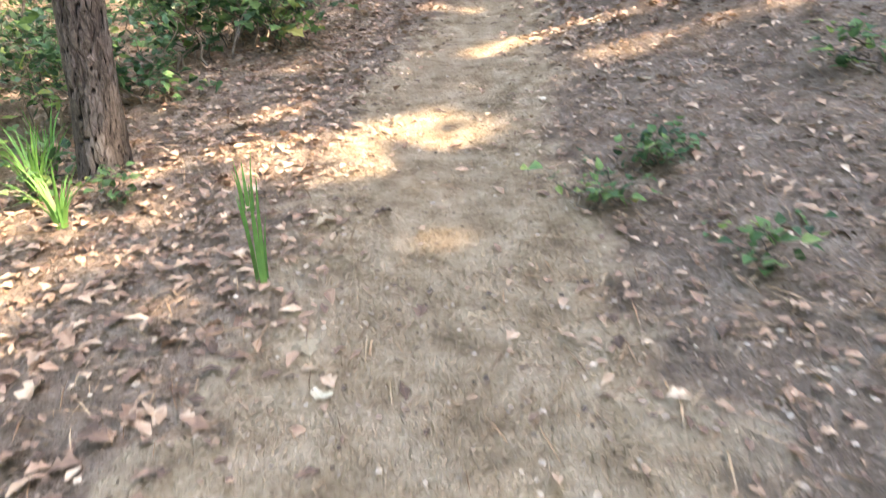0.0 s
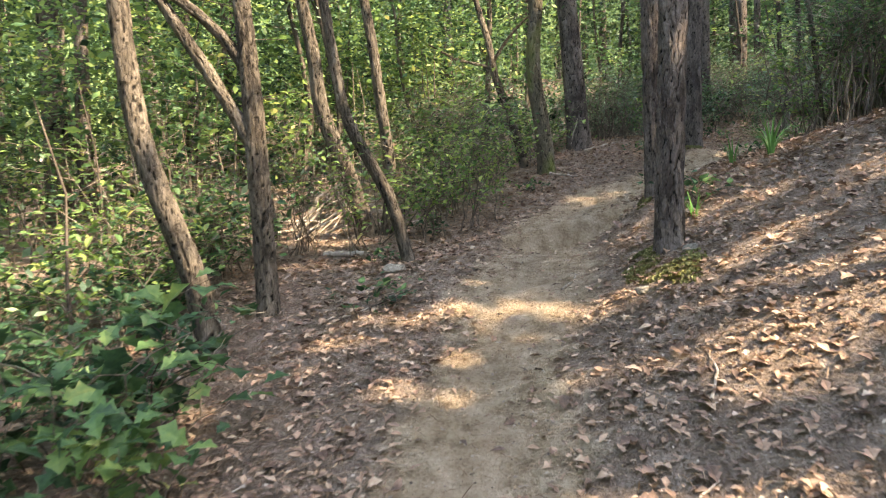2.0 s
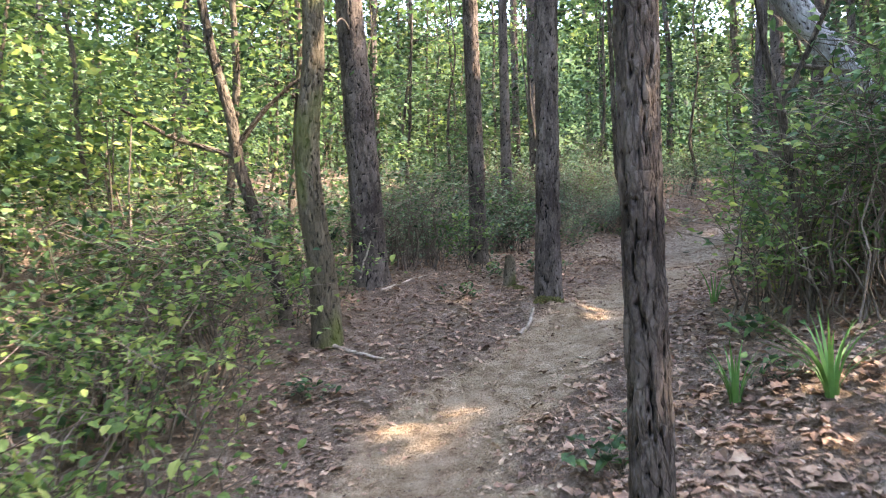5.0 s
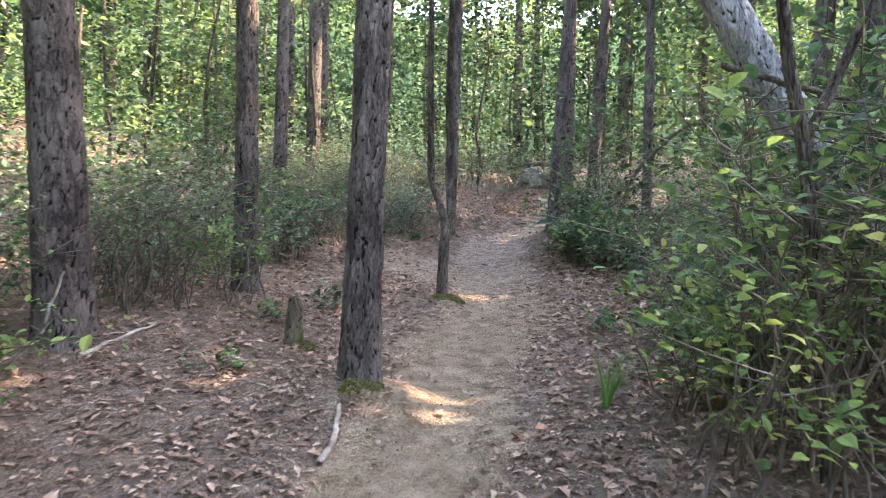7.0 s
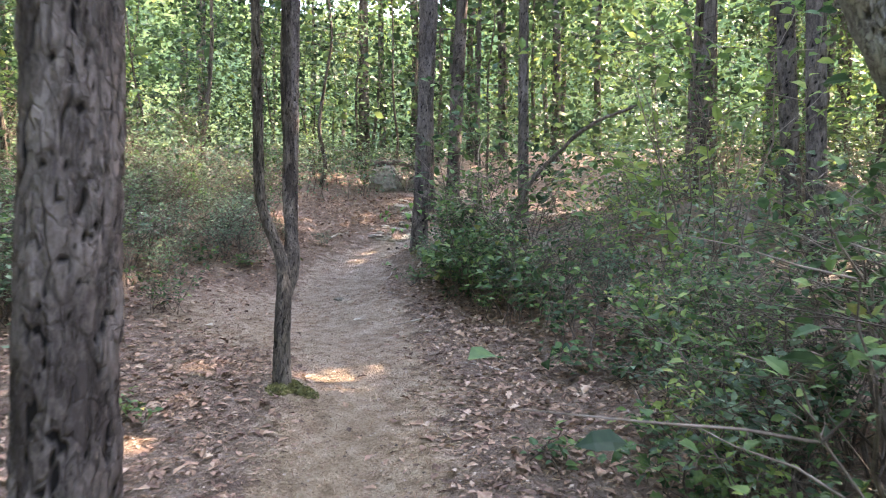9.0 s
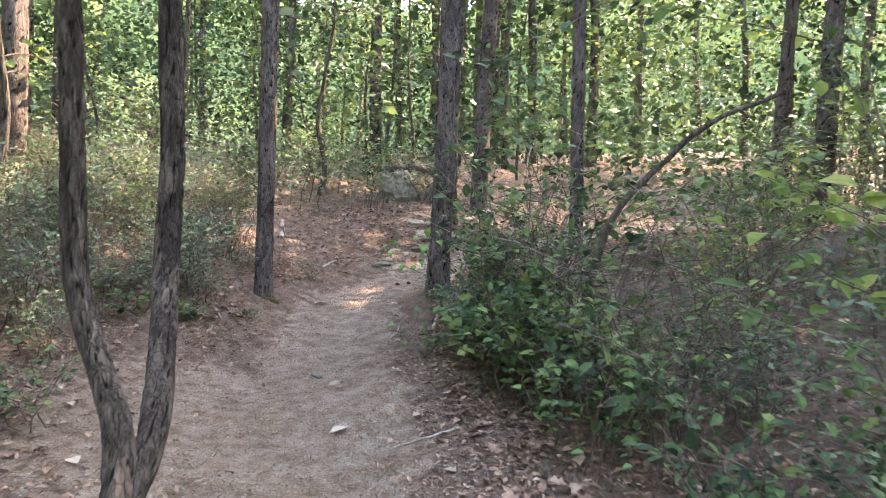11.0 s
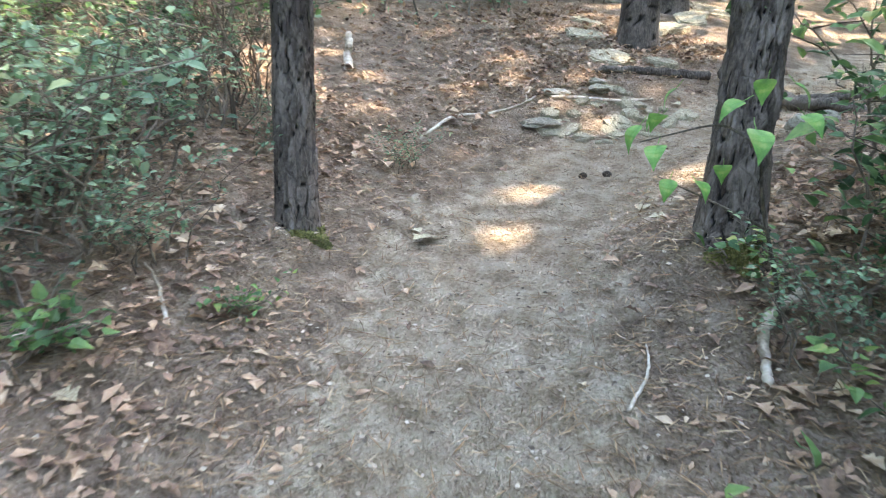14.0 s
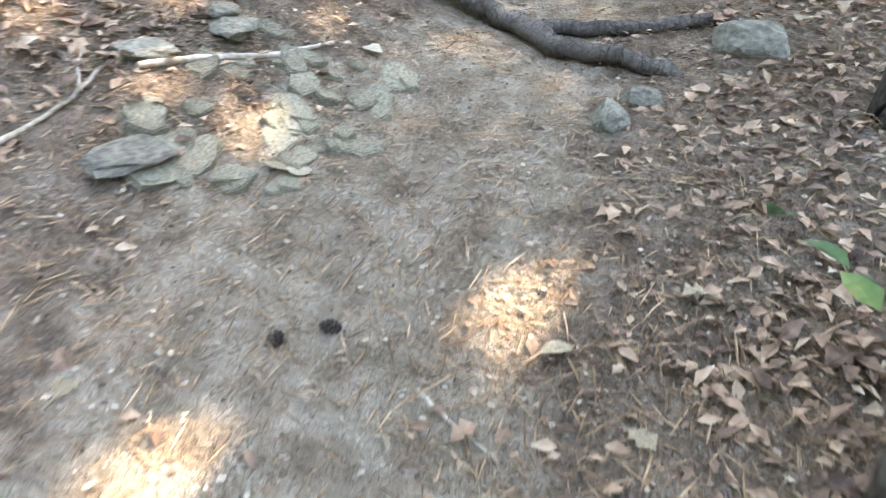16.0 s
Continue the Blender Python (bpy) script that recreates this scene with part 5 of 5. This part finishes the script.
def rock(x, y, size, flat=0.5, seed=0, label="pale weathered stone half sunk in the soil", material=M_ROCK, name="rock"):
    r = np.random.RandomState(seed)
    bm = bmesh.new()
    bmesh.ops.create_icosphere(bm, subdivisions=3, radius=1)
    for v in bm.verts:
        n = noise.fractal(v.co * 1.3 + Vector((seed * 3.1, 0, 0)), 0.8, 2.0, 4)
        v.co *= 1 + 0.28 * n
        for ax in (Vector((1, 0.3, 0.2)), Vector((-0.4, 1, 0.5)), Vector((0.2, -0.5, 1))):   # broken faces
            d = v.co.dot(ax.normalized())
            if d > 0.72:
                v.co -= ax.normalized() * (d - 0.72) * 0.8
    me = bpy.data.meshes.new(name)
    bm.to_mesh(me)
    bm.free()
    me.materials.append(material)
    ob = new(name, me)
    ob.matrix_world = pose(x, y, gz(x, y) + size * flat * 0.25, 0, 0, r.rand() * 360) @ Matrix.Diagonal((size, size * 0.75, size * flat, 1))
    return tagged(ob, label, "rock", "stones by the trail")


for k, (x, y, s, f) in enumerate(((1.7, 6.43, 0.055, 0.5), (-0.02, 7.55, 0.10, 0.4), (1.87, 8.13, 0.06, 0.5), (1.34, 6.21, 0.05, 0.5), (11.91, 15.27, 0.085, 0.7), (12.07, 15.17, 0.075, 0.7), (11.26, 16.55, 0.13, 0.25),
                                  (12.01, 16.61, 0.12, 0.3), (11.7, 16.75, 0.1, 0.3), (12.07, 16.67, 0.08, 0.4), (8.53, 14.8, 0.06, 0.4))):
    rock(x, y, s, f, k)
rock(12.56, 14.77, 0.15, 0.6, 33, "rounded grey-green stone with lichen beside the root")
big = rock(14.25, 18.8, 0.42, 0.9, 41, "pale boulder under a fallen log")
rock(14.75, 18.25, 0.36, 0.8, 42, "brown shaded boulder beside a pale one")


def slab(x, y, size, tall, turn, tilt, seed):
    """A flat broken stone with angular outline, split edges and a bevelled rim."""
    r = np.random.RandomState(seed)
    n = r.randint(6, 9)
    a = np.sort((np.arange(n) + 0.55 * r.rand(n)) / n * 6.283)
    rad = 0.75 + 0.4 * r.rand(n)
    bm = bmesh.new()
    low = [bm.verts.new((1.06 * q * math.cos(b), 0.7 * q * math.sin(b), -1)) for b, q in zip(a, rad)]
    high = [bm.verts.new((q * math.cos(b), 0.66 * q * math.sin(b), 0.7 + 0.3 * r.rand())) for b, q in zip(a, rad)]
    top = bm.faces.new(high)
    for k in range(n):
        bm.faces.new((low[k], low[(k + 1) % n], high[(k + 1) % n], high[k]))
    bmesh.ops.bevel(bm, geom=list(top.edges), offset=0.09, segments=2, affect="EDGES")
    bmesh.ops.triangulate(bm, faces=bm.faces[:])
    bmesh.ops.subdivide_edges(bm, edges=[e for e in bm.edges if e.calc_length() > 0.4], cuts=2, use_grid_fill=True)
    for v in bm.verts:
        v.co += noise.noise_vector(v.co * 2.2 + Vector((seed, 0, 0))) * 0.1
    me = bpy.data.meshes.new("stone_slab")
    bm.to_mesh(me)
    bm.free()
    me.materials.append(M_SLAB)
    ob = new("stone_slab", me)
    e = 0.12
    slope = Vector((gz(x - e, y) - gz(x + e, y), gz(x, y - e) - gz(x, y + e), 2 * e)).to_track_quat("Z", "Y").to_matrix().to_4x4()
    ob.matrix_world = Matrix.Translation((x, y, gz(x, y) - tall * 0.5)) @ slope @ pose(0, 0, 0, tilt, tilt * 0.6, turn) @ Matrix.Diagonal((size, size, tall, 1))
    tagged(ob, "pale grey-green flat stone bedded in the bank", "rock", "ledge of flat stones")


rl = np.random.RandomState(88)
for k in range(46):
    u, v = rl.rand(), rl.rand()
    slab(11.3 + 0.85 * u + 0.05 * rl.normal(), 16.68 - 0.62 * v - 0.1 * u + 0.04 * rl.normal(), 0.04 + 0.1 * rl.rand() ** 2, 0.03 + 0.025 * rl.rand(), 300 * rl.rand(), 7 * rl.normal(), k)
for k, (x, y, q) in enumerate(((12.6, 16.9, 0.22), (13.0, 17.4, 0.26), (13.5, 17.7, 0.24), (12.9, 16.6, 0.16), (13.9, 17.2, 0.3), (14.6, 17.2, 0.3), (15.2, 17.3, 0.32))):
    slab(x, y, q, 0.08, k * 47, 4, 60 + k)


def stick(pts, r0, r1, label, name="stick", material=M_STICK, lift=None, group="sticks on the forest floor"):
    """A crooked stick through x, y(, z) points; without z it lies on the ground."""
    P = [(p[0], p[1], p[2] if len(p) > 2 else gz(p[0], p[1]) + r0 * 0.7) for p in pts]
    Q = spline(P, max(10, len(P) * 5))
    rr = np.random.RandomState(int(abs(P[0][0] * 100)))
    Q = Q + rr.normal(size=Q.shape) * r0 * 0.18
    ob = new(name, mesh_from(name, *tube(Q, np.linspace(r0, r1, len(Q)), 10, 0.25, 3), material))
    return tagged(ob, label, name.replace("_", " "), group)


stick([(14.0, 19.15, gz(14.25, 18.8) + 0.52), (14.2, 18.9, gz(14.25, 18.8) + 0.5), (14.45, 18.55, gz(14.25, 18.8) + 0.53), (14.7, 18.3, gz(14.25, 18.8) + 0.42)], 0.06, 0.05, "dark fallen log lying across a pale boulder", "log", M_PINE)
stick([(-0.62, 8.57), (-0.25, 8.38)], 0.028, 0.022, "short grey log among dead leaves", "log")
stick([(0.13, 9.44), (0.4, 9.6), (0.67, 9.81)], 0.018, 0.008, "curved dead branch at the trail edge")
stick([(-0.84, 7.74), (-0.73, 8.12)], 0.008, 0.004, "thin dry twig on brown litter")
stick([(-0.32, 6.71), (-0.2, 6.8), (-0.09, 6.85)], 0.007, 0.004, "thin dry twig on brown litter")
stick([(2.61, 12.17), (2.9, 12.33), (3.17, 12.45)], 0.016, 0.007, "pale dead branch on the forest floor")
stick([(1.74, 11.04), (1.9, 10.7), (2.06, 10.41)], 0.018, 0.008, "dark dead branch on the forest floor")
stick([(3.15, 10.61), (3.3, 10.72), (3.43, 10.88)], 0.017, 0.012, "thick bark-covered stick at a pine foot")
stick([(2.47, 12.39), (2.5, 12.36, gz(2.5, 12.4) + 0.2), (2.56, 12.3, gz(2.5, 12.4) + 0.42)], 0.014, 0.006, "pale dead twig standing in the litter")
stick([(9.99, 14.62), (9.86, 14.66), (9.78, 14.65), (9.68, 14.6), (9.59, 14.56)], 0.02, 0.014, "pale crooked stick on dark soil")
stick([(10.79, 15.65), (10.72, 15.56), (10.63, 15.44)], 0.006, 0.003, "thin twig on the bare trail")
stick([(10.4, 16.75), (10.8, 16.88), (11.1, 16.8), (11.39, 16.77), (11.55, 16.8)], 0.011, 0.006, "long thin branch lying on leaf litter")
stick([(11.39, 16.77), (11.5, 16.85), (11.61, 16.89)], 0.008, 0.004, "forked twig end on leaf litter")
stick([(10.62, 17.6), (10.66, 17.66, gz(10.65, 17.65) + 0.1), (10.72, 17.72, gz(10.65, 17.65) + 0.22)], 0.03, 0.022, "broken pale branch stub leaning in leaves")
stick([(11.6, 16.72), (11.75, 16.62), (11.95, 16.45), (12.2, 16.3)], 0.013, 0.008, "grey branch lying among stones")
for k, (x, y, a, ln) in enumerate(((0.9, 4.6, 20, 0.3), (1.25, 5.2, 70, 0.35), (1.9, 6.1, 140, 0.4), (1.1, 6.9, 60, 0.3), (2.4, 7.3, 10, 0.4), (-0.7, 5.0, 35, 0.4), (-0.5, 6.1, 100, 0.35), (4.3, 12.1, 50, 0.4), (3.2, 11.5, 120, 0.35),
                                   (5.0, 10.6, 30, 0.3), (6.9, 12.0, 80, 0.35), (8.0, 13.4, 150, 0.4), (9.0, 14.2, 60, 0.45), (9.5, 14.9, 20, 0.3), (8.6, 16.2, 80, 0.4), (10.0, 17.2, 15, 0.4))):
    c, s = math.cos(radians(a)) * ln / 2, math.sin(radians(a)) * ln / 2
    stick([(x - c, y - s), (x + 0.03, y - 0.02), (x + c, y + s)], 0.006 + 0.001 * (k % 4), 0.003, "dry twig on the leaf-covered ground")

# dead branches held up by the thicket
gp = gz(-0.9, 9.9)
stick([(-1.3, 9.85, gp), (-1.14, 9.9, 1.66), (-0.91, 9.9, 1.85), (-0.8, 9.9, 2.05), (-0.52, 9.9, 2.16)], 0.03, 0.012, "bleached dead branch leaning on brush", "dead_branch")
stick([(-1.2, 9.8, gp), (-1.0, 9.85, 1.7), (-0.75, 9.9, 1.93), (-0.5, 9.9, 2.04)], 0.018, 0.007, "bleached dead branch leaning on brush", "dead_branch")
stick([(-2.0, 9.6, gp), (-1.6, 9.7, 1.75), (-1.1, 9.8, 1.8), (-0.8, 9.85, 1.78)], 0.02, 0.01, "bleached dead branch leaning on brush", "dead_branch")
rb = np.random.RandomState(15)
for k in range(11):                                        # a heap of bleached brush below the crooked tree
    bx, by = -1.1 + 1.0 * rb.rand(), 9.3 + 0.7 * rb.rand()
    a, ln, up = rb.uniform(-0.6, 1.2), rb.uniform(0.5, 1.1), rb.uniform(0.1, 0.5)
    b0 = gz(bx, by)
    stick([(bx, by, b0 + 0.01), (bx + 0.4 * ln * math.cos(a), by + 0.25 * ln * math.sin(a), b0 + 0.45 * up + 0.05), (bx + ln * math.cos(a), by + 0.5 * ln * math.sin(a), b0 + up + 0.06 * rb.normal())], rb.uniform(0.007, 0.014), 0.004, "bleached dead branch leaning on brush", "dead_branch")
stick([(8.75, 13.0, gz(8.75, 13.0)), (8.98, 12.76, 4.07), (9.21, 12.48, 4.43), (9.34, 12.32, 4.62), (9.64, 11.94, 4.81)], 0.03, 0.014, "dark bare branch slanting over the shrubs", "dead_branch", M_SMOOTH)
stick([(9.55, 13.5, gz(9.55, 13.5)), (9.45, 13.62, 4.39), (9.5, 13.66, 4.5), (9.55, 13.6, 4.62)], 0.01, 0.005, "pale dead twig above the shrubs", "dead_branch")
stick([(4.72, 9.62, 4.06), (4.94, 9.38, 3.97), (5.14, 9.2, 3.91), (5.4, 8.95, 3.8)], 0.02, 0.008, "dark dead branch on the leaning pine", "dead_branch", M_SMOOTH)
stems("shrubby_sapling", "thin forked brown sapling in the thicket",
      [[(3.98, 8.85, 2.4, 0.02), (3.96, 8.88, 2.8, 0.02), (3.9, 8.94, 3.57, 0.018), (3.86, 8.98, 3.8, 0.016), (3.84, 9.0, 4.05, 0.014), (3.8, 9.1, 5, 0.008)],
       [(3.9, 8.94, 3.55, 0.014), (3.97, 8.88, 3.72, 0.013), (4.02, 8.84, 3.87, 0.012), (4.1, 8.78, 4.1, 0.01), (4.3, 8.6, 4.8, 0.006)]], M_SMOOTH, 71)

# roots that cross the ground at the end of the walk
stick([(13.07, 16.17, gz(13.07, 16.17) + 0.06), (12.83, 15.7, gz(12.83, 15.7) + 0.05), (12.48, 15.43, gz(12.48, 15.43) + 0.04), (12.37, 15.19), (12.28, 14.97, gz(12.28, 14.97) - 0.02)], 0.065, 0.028, "thick exposed grey root winding across the soil", "root", M_PINE, group="exposed roots")
stick([(12.85, 15.57, gz(12.85, 15.57) + 0.02), (12.74, 15.21), (12.83, 14.93), (12.92, 14.7, gz(12.92, 14.7) - 0.02)], 0.035, 0.025, "exposed grey root on leaf litter", "root", M_PINE, group="exposed roots")
stick([(12.2, 16.85, gz(12.2, 16.85) - 0.02), (12.35, 16.75), (12.63, 16.52), (12.94, 16.25)], 0.025, 0.035, "exposed grey root on leaf litter", "root", M_PINE, group="exposed roots")

# mossy stump
z0 = gz(3.79, 11.92)
stump = thing("stump", 3.79, 11.92, z0, "short rotten stump grown over with moss", "stump")
part("wood", bark_mesh("stump_wood", M_MOSSY, [(0, 0, -0.08, 0.06), (0, 0, 0.1, 0.055), (0.01, 0, 0.24, 0.05), (0.0, 0.01, 0.30, 0.03)], 5, 26, 0.02, 0.08, 0.008), stump)


def moss_patch(x, y, rad, seed, n=1400, label="bright moss cushion on the soil"):
    r = np.random.RandomState(seed)
    q = rad * np.sqrt(r.rand(n))
    a = r.rand(n) * 6.283
    q = q * (0.75 + 0.3 * np.sin(a * 3 + seed))
    X, Y = x + q * np.cos(a), y + q * np.sin(a)
    z = land(X, Y)[0]
    V, F = kites(np.stack([X, Y, z + 0.012 * (1 - (q / rad) ** 2) + 0.004], 1), rnd_dirs(r, n, 1.2), tilted_up(r, n, 1.0), 0.02 + 0.02 * r.rand(n), 0.5)
    tagged(new("moss", mesh_from("moss", V, F, M_MOSS, False)), label, "moss", kind="stuff")


for k, (x, y, rad) in enumerate(((1.55, 6.25, 0.2), (1.58, 6.7, 0.16), (1.42, 6.5, 0.12), (1.95, 7.75, 0.14), (3.62, 10.98, 0.13), (5.8, 12.65, 0.16), (9.3, 16.25, 0.09), (3.82, 11.85, 0.12), (10.05, 14.85, 0.1))):
    moss_patch(x, y, rad, k)


def grass(x, y, n, length, seed, label="tuft of long green grass blades", lean=0.5):
    r = np.random.RandomState(seed)
    z = gz(x, y)
    t = thing("grass_tuft", x, y, z, label, "grass", "grass tufts")
    for k in range(n):
        a = r.rand() * 6.283
        ln = length * (0.6 + 0.5 * r.rand())
        ou = lean * (0.3 + 0.9 * r.rand())
        pts = np.array([(math.cos(a) * (0.02 + ou * ln * s * s), math.sin(a) * (0.02 + ou * ln * s * s), ln * (s - 0.35 * ou * s * s) - 0.01) for s in np.linspace(0, 1, 6)])
        side = np.array([-math.sin(a), math.cos(a), 0]) * 0.006 * (0.8 + 0.5 * r.rand())
        w = np.array([0.8, 1.0, 0.95, 0.75, 0.45, 0.05])[:, None]
        V = np.concatenate([pts - side * w, pts + np.array([0, 0, -0.002]), pts + side * w])
        F = [(i, i + 1, 6 + i + 1, 6 + i) for i in range(5)] + [(6 + i, 7 + i, 13 + i, 12 + i) for i in range(5)]
        part("blade", mesh_from("blade", V, F, M_GRASS), t)
    return t


grass(-0.46, 2.13, 7, 0.30, 1, "few upright green grass blades on the trail edge", 0.25)
grass(-0.61, 2.59, 4, 0.26, 2, "few upright green grass blades on the trail edge", 0.2)
grass(-1.62, 3.1, 26, 0.38, 3), grass(-1.35, 2.75, 20, 0.28, 4), grass(-1.75, 3.45, 20, 0.4, 5)
grass(3.02, 8.0, 24, 0.42, 6, "clump of long pale green grass below shrubs", 0.8), grass(2.85, 8.3, 14, 0.3, 7), grass(2.05, 7.2, 10, 0.2, 8), grass(4.4, 10.0, 14, 0.35, 9)
for k, (x, y) in enumerate(((0.67, 2.57), (0.54, 2.39), (0.82, 2.63), (0.9, 2.0), (-1.2, 2.9))):
    shrub("low", x, y, 0.6, k * 70)
shrub("low", 2.1, 7.35, 1.1, 20)
for k, (x, y, s) in enumerate(((8.6, 16.3, 1.0), (8.2, 16.0, 1.1), (10.1, 16.55, 0.6), (7.9, 16.6, 1.2), (9.0, 17.0, 1.2), (8.8, 15.95, 0.7), (9.6, 16.9, 0.8), (10.0, 14.75, 0.9), (9.75, 14.45, 0.9))):
    shrub("low" if k % 2 else "brush", x, y, s * (0.7 if k % 2 else 0.5), k * 50)


def cone(x, y, k):
    """A small dark cone of overlapping scales, on its side."""
    bm = bmesh.new()
    for i in range(34):
        s = i / 33
        a, rad = i * 2.4, 0.016 * math.sin(0.35 + s * 2.5)
        m = Matrix.Translation((rad * math.cos(a), rad * math.sin(a), s * 0.045)) @ Matrix.Rotation(a, 4, "Z") @ Matrix.Rotation(0.6, 4, "Y")
        bmesh.ops.create_cone(bm, cap_ends=True, segments=5, radius1=0.007, radius2=0.002, depth=0.006, matrix=m)
    me = bpy.data.meshes.new("pine_cone")
    bm.to_mesh(me)
    bm.free()
    me.materials.append(M_CONE)
    ob = new("pine_cone", me)
    ob.matrix_world = pose(x, y, gz(x, y) + 0.014, 88, 0, k * 80)
    tagged(ob, "small dark pine cone on the bare trail", "pine cone", "pine cones")


cone(10.90, 15.88, 0), cone(10.82, 15.97, 1)

# sapling with large bright leaves in front of the dark pine
x0, y0 = 9.85, 14.62
z0 = gz(x0, y0)
sap = thing("leafy_sapling", x0, y0, z0, "thin sapling with large bright green heart-shaped leaves", "plant")
twig = [(0, 0, -0.03), (-0.03, 0.03, 0.15), (-0.08, 0.08, 0.35), (-0.14, 0.1, 0.55), (-0.22, 0.18, 0.62), (-0.38, 0.34, 0.56)]
part("stem", mesh_from("sapling_stem", *tube(spline(twig, 24), np.linspace(0.008, 0.002, 24), 6, 0.2), M_SMOOTH), sap)
part("twig", mesh_from("sapling_twig", *tube(spline([(-0.06, 0.06, 0.3), (-0.1, 0.2, 0.36), (-0.12, 0.4, 0.42)], 12), np.linspace(0.005, 0.002, 12), 6), M_SMOOTH), sap)
BROAD = leaf_mesh("broad_leaf", "broad", 4, M_GRASS, 0.2)
for k, (x, y, z, a, s) in enumerate(((9.47, 14.96, 3.80, 150, 0.1), (9.51, 14.92, 3.83, 60, 0.09), (9.48, 14.91, 3.75, 200, 0.1), (9.56, 14.91, 3.90, 120, 0.09), (9.65, 14.72, 3.80, 220, 0.13), (9.65, 14.76, 3.87, 140, 0.1),
                                     (9.72, 14.73, 3.93, 30, 0.1), (9.75, 14.67, 3.92, 300, 0.1), (9.74, 14.63, 3.84, 250, 0.1), (9.74, 15.05, 3.80, 100, 0.07), (9.69, 14.96, 3.62, 190, 0.09), (9.73, 14.9, 3.62, 240, 0.1), (9.78, 14.84, 3.67, 20, 0.09))):
    lf = part("leaf", BROAD, sap)
    lf.matrix_local = pose(x - x0, y - y0, z - z0, 14 * math.sin(k), 48 + 14 * math.cos(k * 2), a) @ Matrix.Diagonal((s * 0.85, s * 0.85, s * 0.85, 1))
